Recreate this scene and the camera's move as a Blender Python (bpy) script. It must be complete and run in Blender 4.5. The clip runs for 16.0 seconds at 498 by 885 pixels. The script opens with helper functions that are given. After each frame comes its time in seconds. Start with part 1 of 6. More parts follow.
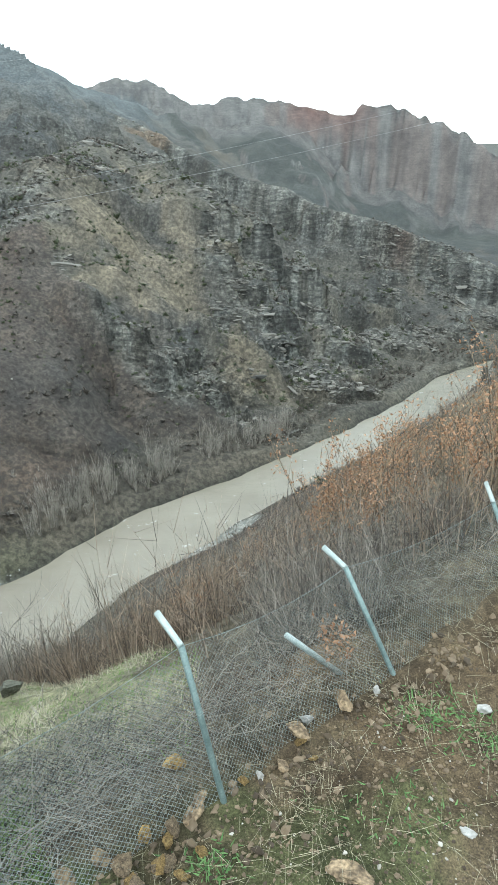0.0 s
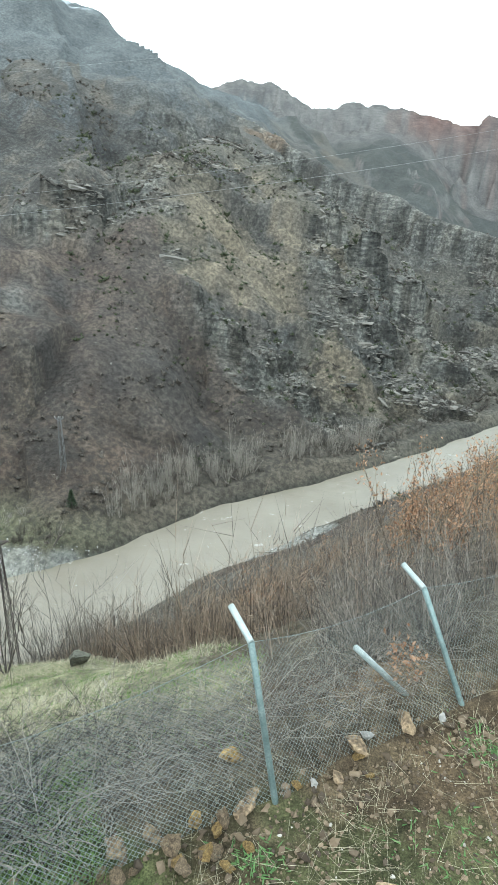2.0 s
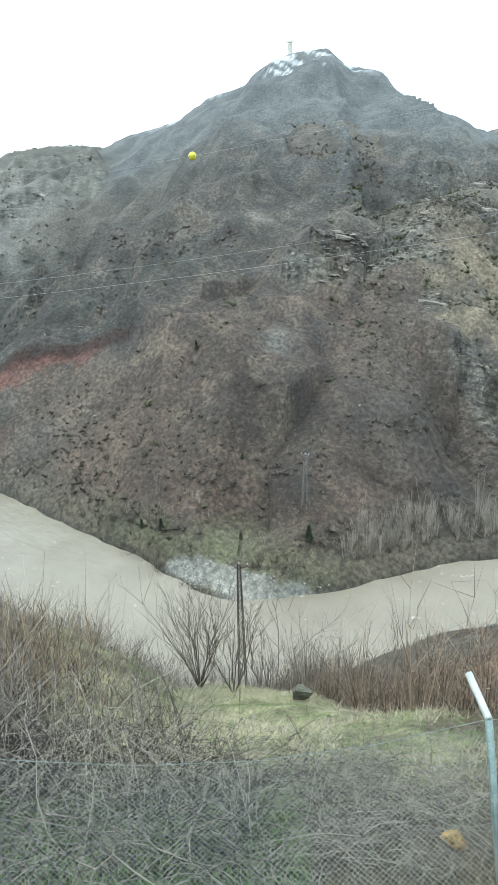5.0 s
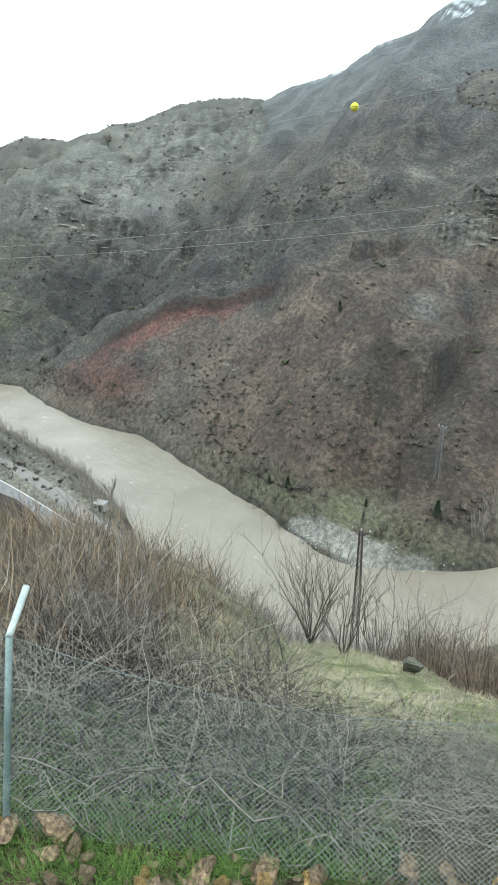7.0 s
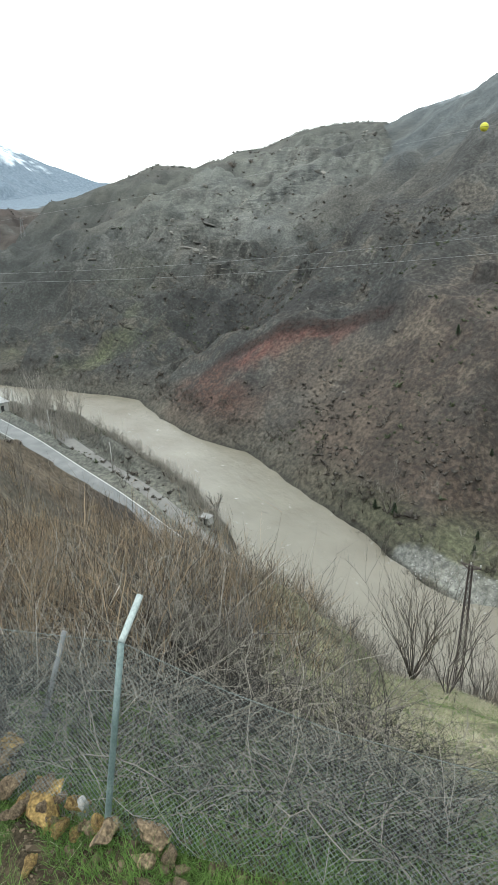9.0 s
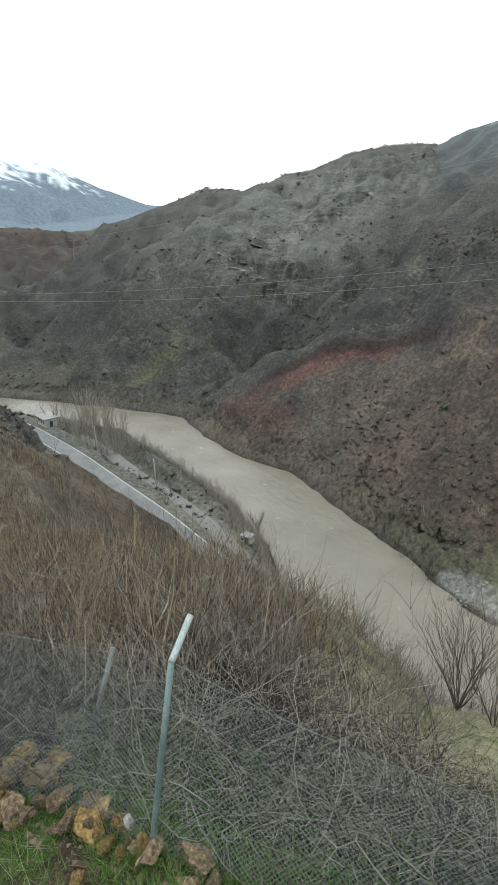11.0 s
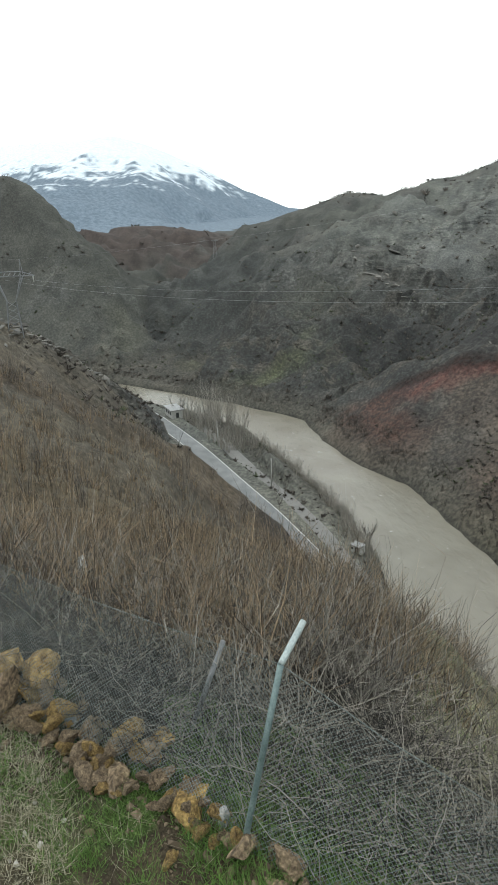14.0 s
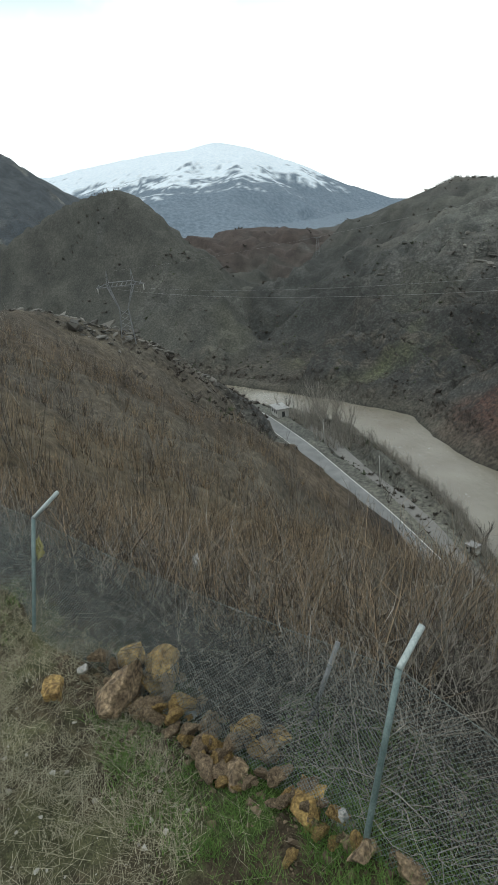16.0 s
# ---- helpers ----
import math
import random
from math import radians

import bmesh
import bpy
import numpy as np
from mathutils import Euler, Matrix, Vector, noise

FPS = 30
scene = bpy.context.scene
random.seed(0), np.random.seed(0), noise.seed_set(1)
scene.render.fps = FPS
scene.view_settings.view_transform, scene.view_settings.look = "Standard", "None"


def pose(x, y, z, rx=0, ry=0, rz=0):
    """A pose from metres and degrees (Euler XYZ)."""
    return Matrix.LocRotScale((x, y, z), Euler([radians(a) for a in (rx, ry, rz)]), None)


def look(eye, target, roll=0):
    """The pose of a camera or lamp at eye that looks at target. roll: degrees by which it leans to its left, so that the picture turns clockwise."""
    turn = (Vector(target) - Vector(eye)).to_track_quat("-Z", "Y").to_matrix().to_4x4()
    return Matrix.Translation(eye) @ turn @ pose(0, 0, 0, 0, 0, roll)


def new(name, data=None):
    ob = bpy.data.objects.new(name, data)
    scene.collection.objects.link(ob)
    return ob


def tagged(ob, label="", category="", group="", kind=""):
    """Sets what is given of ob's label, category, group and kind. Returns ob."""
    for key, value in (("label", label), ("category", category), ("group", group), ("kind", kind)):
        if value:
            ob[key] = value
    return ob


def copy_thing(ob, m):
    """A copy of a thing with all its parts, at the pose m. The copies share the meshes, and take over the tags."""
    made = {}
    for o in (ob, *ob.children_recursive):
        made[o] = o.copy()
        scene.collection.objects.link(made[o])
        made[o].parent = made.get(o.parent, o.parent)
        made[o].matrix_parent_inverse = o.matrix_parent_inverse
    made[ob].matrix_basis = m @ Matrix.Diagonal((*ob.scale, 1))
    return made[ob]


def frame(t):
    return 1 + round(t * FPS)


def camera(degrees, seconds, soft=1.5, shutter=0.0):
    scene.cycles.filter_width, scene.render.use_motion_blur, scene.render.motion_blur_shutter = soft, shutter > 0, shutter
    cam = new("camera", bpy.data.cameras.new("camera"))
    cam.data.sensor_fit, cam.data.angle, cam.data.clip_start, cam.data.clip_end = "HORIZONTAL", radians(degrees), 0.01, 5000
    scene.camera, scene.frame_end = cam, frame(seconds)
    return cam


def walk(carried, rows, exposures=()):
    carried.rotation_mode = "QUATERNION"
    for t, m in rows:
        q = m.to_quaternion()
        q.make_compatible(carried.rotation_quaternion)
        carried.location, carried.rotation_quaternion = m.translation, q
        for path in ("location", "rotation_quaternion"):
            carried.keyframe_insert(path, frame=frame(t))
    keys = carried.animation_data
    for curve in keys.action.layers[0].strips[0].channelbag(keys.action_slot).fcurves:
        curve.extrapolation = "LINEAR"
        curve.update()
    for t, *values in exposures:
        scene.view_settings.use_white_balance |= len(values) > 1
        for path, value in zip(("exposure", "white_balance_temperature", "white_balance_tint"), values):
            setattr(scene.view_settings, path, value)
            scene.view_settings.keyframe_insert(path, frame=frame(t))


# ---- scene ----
cam = camera(42.90, 16.0, 0.6)
ROWS = [
    (0.0, 0.049, 0.008, 5.291, 65.16, 0.51, 1.00),
    (0.5, 0.036, -0.010, 5.294, 64.72, -0.12, 3.48),
    (1.0, 0.027, -0.009, 5.297, 65.32, -1.14, 5.71),
    (1.5, -0.007, -0.021, 5.300, 66.38, -1.85, 9.37),
    (2.0, -0.023, -0.036, 5.298, 65.28, -2.17, 10.51),
    (2.5, -0.021, -0.056, 5.312, 65.01, -1.33, 16.34),
    (3.0, -0.011, -0.044, 5.322, 66.06, -0.08, 19.29),
    (3.5, -0.036, -0.029, 5.310, 67.69, 1.08, 24.73),
    (4.0, -0.053, -0.026, 5.300, 67.84, 1.12, 27.26),
    (4.2, -0.064, -0.025, 5.299, 68.42, 0.80, 28.33),
    (6.3, -0.078, -0.059, 5.225, 66.59, 0.61, 41.24),
    (6.5, -0.081, -0.061, 5.211, 65.79, -0.41, 43.00),
    (7.0, -0.052, -0.004, 5.211, 65.73, 1.00, 45.60),
    (7.5, -0.058, -0.031, 5.223, 65.94, 1.78, 48.95),
    (8.0, -0.075, -0.038, 5.233, 66.46, 2.24, 51.62),
    (8.5, -0.092, -0.042, 5.237, 67.38, 2.00, 53.76),
    (9.0, -0.104, -0.054, 5.241, 67.80, 2.00, 55.63),
    (9.2, -0.105, -0.067, 5.245, 68.18, 2.12, 55.98),
    (11.3, -0.138, -0.146, 5.298, 69.81, 2.03, 60.14),
    (11.5, -0.144, -0.146, 5.299, 70.00, 1.66, 60.43),
    (12.0, -0.172, -0.166, 5.296, 68.94, 1.15, 62.72),
    (12.5, -0.179, -0.189, 5.296, 69.09, 0.62, 65.28),
    (13.0, -0.177, -0.201, 5.304, 69.39, 0.57, 67.62),
    (13.5, -0.176, -0.221, 5.312, 69.17, 0.58, 69.40),
    (14.0, -0.170, -0.234, 5.326, 70.27, 0.92, 71.48),
    (14.5, -0.160, -0.234, 5.356, 72.87, 2.82, 72.26),
    (15.0, -0.148, -0.248, 5.377, 75.82, 4.41, 74.37),
    (15.5, -0.140, -0.258, 5.377, 74.19, 4.27, 77.91),
    (16.0, -0.170, -0.287, 5.370, 70.57, 5.11, 80.17),
]
walk(cam, [(t, pose(x, y, z, rx, ry, rz)) for t, x, y, z, rx, ry, rz in ROWS],
     exposures=[(0.0, 0.04, 5950, -1.0), (4.0, 0.16, 5950, 0.0), (7.0, 0.01, 6100, 1.5), (9.0, -0.33, 6300, 3.0), (11.5, -0.71, 6350, 4.0), (12.5, -0.73, 6350, 4.0), (14.0, -0.79, 6350, 4.0), (14.5, -0.94, 6300, 3.5), (15.0, -1.46, 6500, 8.5), (15.5, -1.48, 6480, 7.5), (16.0, -1.21, 6300, 3.0)])

# ---- light: a bright overcast sky with a very soft sun behind the cloud ----
SUN_UP, SUN_AZ = 48.0, 150.0


def make_world():
    w = bpy.data.worlds.new("overcast")
    w.use_nodes = True
    nt = w.node_tree
    nt.nodes.clear()
    sky = nt.nodes.new("ShaderNodeTexSky")
    sky.sky_type, sky.sun_disc = "NISHITA", False
    sky.sun_elevation, sky.sun_rotation = radians(SUN_UP), radians(-SUN_AZ)
    clear = nt.nodes.new("ShaderNodeBackground")
    clear.inputs[1].default_value = 0.05
    nt.links.new(sky.outputs[0], clear.inputs[0])
    tc = nt.nodes.new("ShaderNodeTexCoord")
    noi = nt.nodes.new("ShaderNodeTexNoise")
    noi.inputs["Scale"].default_value = 2.2
    noi.inputs["Detail"].default_value = 4.0
    nt.links.new(tc.outputs["Generated"], noi.inputs["Vector"])
    ramp = nt.nodes.new("ShaderNodeValToRGB")
    ramp.color_ramp.elements[0].color = (0.96, 0.97, 0.975, 1)
    ramp.color_ramp.elements[1].color = (1.0, 1.0, 0.995, 1)
    ramp.color_ramp.elements[0].position, ramp.color_ramp.elements[1].position = 0.25, 0.5
    nt.links.new(noi.outputs[0], ramp.inputs[0])
    # overcast: brighter overhead than at the horizon
    sep = nt.nodes.new("ShaderNodeSeparateXYZ")
    nt.links.new(tc.outputs["Generated"], sep.inputs[0])
    rise = nt.nodes.new("ShaderNodeMapRange")
    rise.inputs[1].default_value, rise.inputs[2].default_value, rise.inputs[3].default_value, rise.inputs[4].default_value = 0.0, 1.0, 2.7, 2.8
    nt.links.new(sep.outputs[2], rise.inputs[0])
    # darker bellies of cloud, higher up
    belly = nt.nodes.new("ShaderNodeMapRange")
    belly.interpolation_type = "SMOOTHSTEP"
    belly.inputs[1].default_value, belly.inputs[2].default_value = 0.23, 0.31
    nt.links.new(sep.outputs[2], belly.inputs[0])
    mass = nt.nodes.new("ShaderNodeTexNoise")
    mass.inputs["Scale"].default_value, mass.inputs["Detail"].default_value = 3.4, 5.0
    nt.links.new(tc.outputs["Generated"], mass.inputs["Vector"])
    dim = nt.nodes.new("ShaderNodeValToRGB")
    dim.color_ramp.elements[0].color, dim.color_ramp.elements[1].color = (0.52, 0.62, 0.61, 1), (1, 1, 1, 1)
    dim.color_ramp.elements[0].position, dim.color_ramp.elements[1].position = 0.41, 0.48
    nt.links.new(mass.outputs[0], dim.inputs[0])
    tone = nt.nodes.new("ShaderNodeMix")
    tone.data_type, tone.blend_type = "RGBA", "MULTIPLY"
    nt.links.new(belly.outputs[0], tone.inputs[0])
    nt.links.new(ramp.outputs[0], tone.inputs[6])
    nt.links.new(dim.outputs[0], tone.inputs[7])
    cloud = nt.nodes.new("ShaderNodeBackground")
    nt.links.new(rise.outputs[0], cloud.inputs[1])
    nt.links.new(tone.outputs[2], cloud.inputs[0])
    add = nt.nodes.new("ShaderNodeAddShader")
    out = nt.nodes.new("ShaderNodeOutputWorld")
    nt.links.new(clear.outputs[0], add.inputs[0])
    nt.links.new(cloud.outputs[0], add.inputs[1])
    nt.links.new(add.outputs[0], out.inputs[0])
    scene.world = w


make_world()
sun_data = bpy.data.lights.new("sun", "SUN")
sun_data.energy, sun_data.angle, sun_data.color = 0.7, radians(16), (1.0, 0.97, 0.92)
sun = new("sun", sun_data)
sa, se = radians(SUN_AZ), radians(SUN_UP)
sun.matrix_world = look((-math.sin(sa) * math.cos(se) * 300, math.cos(sa) * math.cos(se) * 300, math.sin(se) * 300), (0, 0, 0))

# ---- materials ----
def nodes_of(name):
    m = bpy.data.materials.new(name)
    m.use_nodes = True
    nt = m.node_tree
    return m, nt, nt.nodes["Principled BSDF"]


def noise_node(nt, scale, detail=4.0, rough=0.55):
    tc = nt.nodes.new("ShaderNodeTexCoord")
    n = nt.nodes.new("ShaderNodeTexNoise")
    n.inputs["Scale"].default_value, n.inputs["Detail"].default_value, n.inputs["Roughness"].default_value = scale, detail, rough
    nt.links.new(tc.outputs["Object"], n.inputs["Vector"])
    return n.outputs[0]


def span(nt, value, a, b, c=None, d=None):
    """value run through a two-colour ramp from a to b, between the positions c and d."""
    r = nt.nodes.new("ShaderNodeValToRGB")
    e = r.color_ramp.elements
    e[0].color, e[1].color = (*a, 1), (*b, 1)
    e[0].position, e[1].position = (0.3 if c is None else c), (0.7 if d is None else d)
    nt.links.new(value, r.inputs[0])
    return r.outputs[0]


def mixed(nt, mode, fac, a, b):
    m = nt.nodes.new("ShaderNodeMix")
    m.data_type, m.blend_type = "RGBA", mode
    if isinstance(fac, float):
        m.inputs[0].default_value = fac
    else:
        nt.links.new(fac, m.inputs[0])
    for i, v in ((6, a), (7, b)):
        if isinstance(v, tuple):
            m.inputs[i].default_value = (*v, 1)
        else:
            nt.links.new(v, m.inputs[i])
    return m.outputs[2]


def bump(nt, bsdf, height, strength, distance):
    b = nt.nodes.new("ShaderNodeBump")
    b.inputs["Strength"].default_value, b.inputs["Distance"].default_value = strength, distance
    nt.links.new(height, b.inputs["Height"])
    nt.links.new(b.outputs[0], bsdf.inputs["Normal"])


def varied(name, a, b, scale=6.0, rough=0.85, metal=0.0, relief=0.3, depth=0.01, fine=40.0, grit=0.35):
    """Two shades of one surface, mottled at two scales, with fine relief and a shift from piece to piece."""
    m, nt, s = nodes_of(name)
    coarse = span(nt, noise_node(nt, scale), a, b)
    grain = noise_node(nt, fine, 3.0)
    col = mixed(nt, "OVERLAY", grit, coarse, span(nt, grain, (0.22, 0.22, 0.22), (0.8, 0.8, 0.8)))
    info = nt.nodes.new("ShaderNodeObjectInfo")
    col = mixed(nt, "MULTIPLY", 0.5, col, span(nt, info.outputs["Random"], (0.7, 0.68, 0.66), (1, 1, 1), 0.0, 1.0))
    nt.links.new(col, s.inputs["Base Color"])
    s.inputs["Roughness"].default_value, s.inputs["Metallic"].default_value = rough, metal
    bump(nt, s, grain, relief, depth)
    return m


def island_varied(name, a, b, rough=0.85, dark=0.0):
    """Many small loose pieces in one mesh: each its own shade between a and b."""
    m, nt, s = nodes_of(name)
    geo = nt.nodes.new("ShaderNodeNewGeometry")
    col = span(nt, geo.outputs["Random Per Island"], a, b, dark, 1.0)
    n = noise_node(nt, 0.25, 3.0)
    col = mixed(nt, "MULTIPLY", 0.6, col, span(nt, n, (0.65, 0.65, 0.65), (1.1, 1.05, 1.0)))
    nt.links.new(col, s.inputs["Base Color"])
    s.inputs["Roughness"].default_value = rough
    return m


def ground_material():
    """Land cover carried by the sheet, broken up by shrub cover, strata and grain."""
    m, nt, s = nodes_of("hillside_ground")

    def attr(name):
        a = nt.nodes.new("ShaderNodeAttribute")
        a.attribute_name = name
        return a

    def times(a, b):
        n = nt.nodes.new("ShaderNodeMath")
        n.operation = "MULTIPLY"
        for i, v in ((0, a), (1, b)):
            if isinstance(v, float):
                n.inputs[i].default_value = v
            else:
                nt.links.new(v, n.inputs[i])
        return n.outputs[0]
    rocky, woody, close, grain = (attr(q).outputs["Fac"] for q in ("rocky", "woody", "close", "grain"))
    big = noise_node(nt, 0.07, 6.0, 0.65)
    mid = noise_node(nt, 0.95, 4.0, 0.66)
    small = noise_node(nt, 7.0, 6.0, 0.72)
    # strata: thin beds that dip with the ridge
    tc = nt.nodes.new("ShaderNodeTexCoord")
    mp = nt.nodes.new("ShaderNodeMapping")
    mp.inputs["Rotation"].default_value = (radians(10), radians(24), radians(15))
    mp.inputs["Scale"].default_value = (0.16, 0.16, 0.75)
    nt.links.new(tc.outputs["Object"], mp.inputs["Vector"])
    bed = nt.nodes.new("ShaderNodeTexNoise")
    bed.inputs["Scale"].default_value, bed.inputs["Detail"].default_value, bed.inputs["Roughness"].default_value = 1.0, 7.0, 0.7
    nt.links.new(mp.outputs[0], bed.inputs["Vector"])
    col = mixed(nt, "OVERLAY", 0.48, attr("cover").outputs["Color"], span(nt, big, (0.26, 0.27, 0.28), (0.72, 0.71, 0.68), 0.35, 0.65))
    beds = span(nt, bed.outputs[0], (0.16, 0.16, 0.17), (0.86, 0.84, 0.8), 0.38, 0.64)
    col = mixed(nt, "OVERLAY", times(rocky, 0.6), col, beds)
    col = mixed(nt, "OVERLAY", times(grain, 0.55), col, span(nt, mid, (0.15, 0.15, 0.16), (0.83, 0.82, 0.79), 0.38, 0.64))
    # bare shrubs that cover the soil
    clump = noise_node(nt, 0.62, 5.0, 0.75)
    shrub = span(nt, clump, (0, 0, 0), (1, 1, 1), 0.475, 0.565)
    col = mixed(nt, "MIX", times(times(shrub, woody), 0.72), col, (0.046, 0.043, 0.04))
    tiny = noise_node(nt, 55.0, 4.0, 0.7)
    col = mixed(nt, "OVERLAY", times(close, 0.65), col, span(nt, tiny, (0.12, 0.12, 0.12), (0.88, 0.86, 0.82), 0.36, 0.66))
    col = mixed(nt, "OVERLAY", times(close, 0.6), col, span(nt, small, (0.18, 0.18, 0.18), (0.82, 0.81, 0.78), 0.36, 0.66))
    nt.links.new(col, s.inputs["Base Color"])
    s.inputs["Roughness"].default_value = 0.95
    s.inputs["Specular IOR Level"].default_value = 0.12
    last = None
    for height, strength, dist in ((bed.outputs[0], times(rocky, grain), 1.6), (clump, times(woody, 0.8), 1.0), (small, times(close, 0.8), 0.07), (tiny, times(close, 0.8), 0.012)):
        b = nt.nodes.new("ShaderNodeBump")
        b.inputs["Distance"].default_value = dist
        if isinstance(strength, float):
            b.inputs["Strength"].default_value = strength
        else:
            nt.links.new(strength, b.inputs["Strength"])
        nt.links.new(height, b.inputs["Height"])
        if last:
            nt.links.new(last, b.inputs["Normal"])
        last = b.outputs[0]
    nt.links.new(last, s.inputs["Normal"])
    return m


def water_material():
    m, nt, s = nodes_of("silty_river_water")
    tc = nt.nodes.new("ShaderNodeTexCoord")
    mp = nt.nodes.new("ShaderNodeMapping")
    mp.inputs["Scale"].default_value = (0.5, 1.0, 1.0)
    nt.links.new(tc.outputs["Object"], mp.inputs["Vector"])
    n = nt.nodes.new("ShaderNodeTexNoise")
    n.inputs["Scale"].default_value, n.inputs["Detail"].default_value = 0.55, 6.0
    n.inputs["Roughness"].default_value = 0.62
    nt.links.new(mp.outputs[0], n.inputs["Vector"])
    col = span(nt, noise_node(nt, 0.06, 3.0), (0.165, 0.145, 0.112), (0.215, 0.193, 0.155))
    crest = noise_node(nt, 0.35, 7.0, 0.7)
    col = mixed(nt, "MIX", span(nt, crest, (0, 0, 0), (0.55, 0.55, 0.55), 0.63, 0.72), col, (0.5, 0.49, 0.46))
    nt.links.new(col, s.inputs["Base Color"])
    s.inputs["Roughness"].default_value = 0.16
    s.inputs["Specular IOR Level"].default_value = 0.5
    bump(nt, s, n.outputs[0], 0.6, 0.4)
    return m


GROUND = ground_material()
WATER = water_material()
ASPHALT = varied("wet_asphalt", (0.1, 0.105, 0.11), (0.19, 0.19, 0.19), 0.3, 0.42, 0.0, 0.2, 0.01, 12.0)
TRACK = varied("gravel_track", (0.16, 0.155, 0.145), (0.22, 0.21, 0.2), 0.4, 0.8, 0.0, 0.3, 0.02, 10.0)
LINE_PAINT = varied("road_paint", (0.6, 0.6, 0.58), (0.75, 0.75, 0.72), 2.0, 0.6)
GALV = varied("galvanised_steel", (0.125, 0.18, 0.178), (0.21, 0.275, 0.27), 9.0, 0.5, 0.35, 0.1, 0.002, 60.0)
GALV_TOP = varied("bare_zinc", (0.29, 0.34, 0.335), (0.42, 0.465, 0.455), 9.0, 0.45, 0.3, 0.1, 0.002, 60.0)
WIRE = varied("chain_link_wire", (0.135, 0.168, 0.165), (0.28, 0.325, 0.32), 9.0, 0.6, 0.2, 0.0, 0.001)
TOWER_STEEL = varied("rusty_tower_steel", (0.07, 0.06, 0.06), (0.13, 0.1, 0.09), 2.0, 0.7, 0.2)
PYLON_STEEL = varied("grey_pylon_steel", (0.16, 0.165, 0.17), (0.24, 0.245, 0.25), 2.0, 0.6, 0.2)
CABLE = varied("aluminium_cable", (0.24, 0.25, 0.26), (0.36, 0.36, 0.36), 2.0, 0.5, 0.3)
BALL = varied("yellow_ball_paint", (0.55, 0.55, 0.03), (0.62, 0.6, 0.05), 2.0, 0.5)
ROCK_OCHRE = varied("ochre_rock", (0.13, 0.076, 0.028), (0.45, 0.305, 0.11), 7.0, 0.95, 0.0, 1.0, 0.05, 26.0, 0.95)
ROCK_BROWN = varied("brown_rock", (0.085, 0.058, 0.037), (0.36, 0.265, 0.165), 7.0, 0.95, 0.0, 1.0, 0.05, 26.0, 0.95)
ROCK_WHITE = varied("white_rock", (0.26, 0.25, 0.235), (0.48, 0.47, 0.45), 6.0, 0.9, 0.0, 0.6, 0.02, 24.0)
ROCK_GREY = varied("dark_mossy_rock", (0.05, 0.05, 0.04), (0.12, 0.12, 0.09), 4.0, 0.95, 0.0, 0.8, 0.03, 20.0, 0.95)
TWIG_BROWN = island_varied("brown_twigs", (0.036, 0.027, 0.018), (0.41, 0.31, 0.205), 0.85, 0.12)
TWIG_RED = island_varied("reddish_twigs", (0.06, 0.046, 0.036), (0.38, 0.295, 0.225), 0.85, 0.15)
TWIG_GREY = island_varied("grey_twigs", (0.045, 0.04, 0.036), (0.33, 0.295, 0.255), 0.85, 0.1)
TWIG_PALE = island_varied("pale_canes", (0.13, 0.118, 0.098), (0.36, 0.335, 0.29))
WILLOW = island_varied("pale_willow_twigs", (0.2, 0.185, 0.16), (0.42, 0.39, 0.35))
FAR_SHRUB = island_varied("far_bare_shrubs", (0.035, 0.031, 0.028), (0.13, 0.112, 0.095))
GREEN_SHRUB = island_varied("dull_green_shrubs", (0.035, 0.045, 0.025), (0.085, 0.095, 0.05))
OAK_LEAF = island_varied("dry_oak_leaves", (0.2, 0.095, 0.045), (0.42, 0.26, 0.16))
PINE = island_varied("dark_pine_needles", (0.015, 0.03, 0.015), (0.045, 0.065, 0.03))
GRASS_DRY = island_varied("dry_grass", (0.22, 0.205, 0.135), (0.52, 0.485, 0.36))
GRASS_GREEN = island_varied("green_grass", (0.06, 0.125, 0.022), (0.19, 0.31, 0.075))
BRAMBLE = island_varied("bramble_canes", (0.012, 0.011, 0.01), (0.4, 0.368, 0.325), 0.85, 0.58)
BARK = varied("grey_bark", (0.07, 0.06, 0.055), (0.16, 0.14, 0.125), 3.0, 0.9)
PLASTER = varied("pale_plaster", (0.36, 0.35, 0.33), (0.5, 0.49, 0.46), 1.0, 0.8)
SHEET = varied("sheet_metal_roof", (0.2, 0.2, 0.2), (0.36, 0.35, 0.34), 1.0, 0.5, 0.3)
DARK = varied("dark_opening", (0.02, 0.02, 0.02), (0.04, 0.04, 0.04), 1.0, 0.8)


# ---- building helpers ----
def mesh_of(name, verts, faces, material, smooth=False):
    me = bpy.data.meshes.new(name)
    verts, faces = np.asarray(verts, dtype=np.float32), np.asarray(faces, dtype=np.int32)
    k = faces.shape[1]
    me.vertices.add(len(verts))
    me.vertices.foreach_set("co", verts.ravel())
    me.loops.add(faces.size)
    me.loops.foreach_set("vertex_index", faces.ravel())
    me.polygons.add(len(faces))
    me.polygons.foreach_set("loop_start", np.arange(0, faces.size, k, dtype=np.int32))
    me.polygons.foreach_set("use_smooth", np.full(len(faces), smooth))
    me.materials.append(material)
    me.update(calc_edges=True)
    return me


def part(name, me, parent, label=""):
    """A mesh as one part under its thing."""
    ob = new(name, me)
    ob.parent = parent
    return tagged(ob, label)


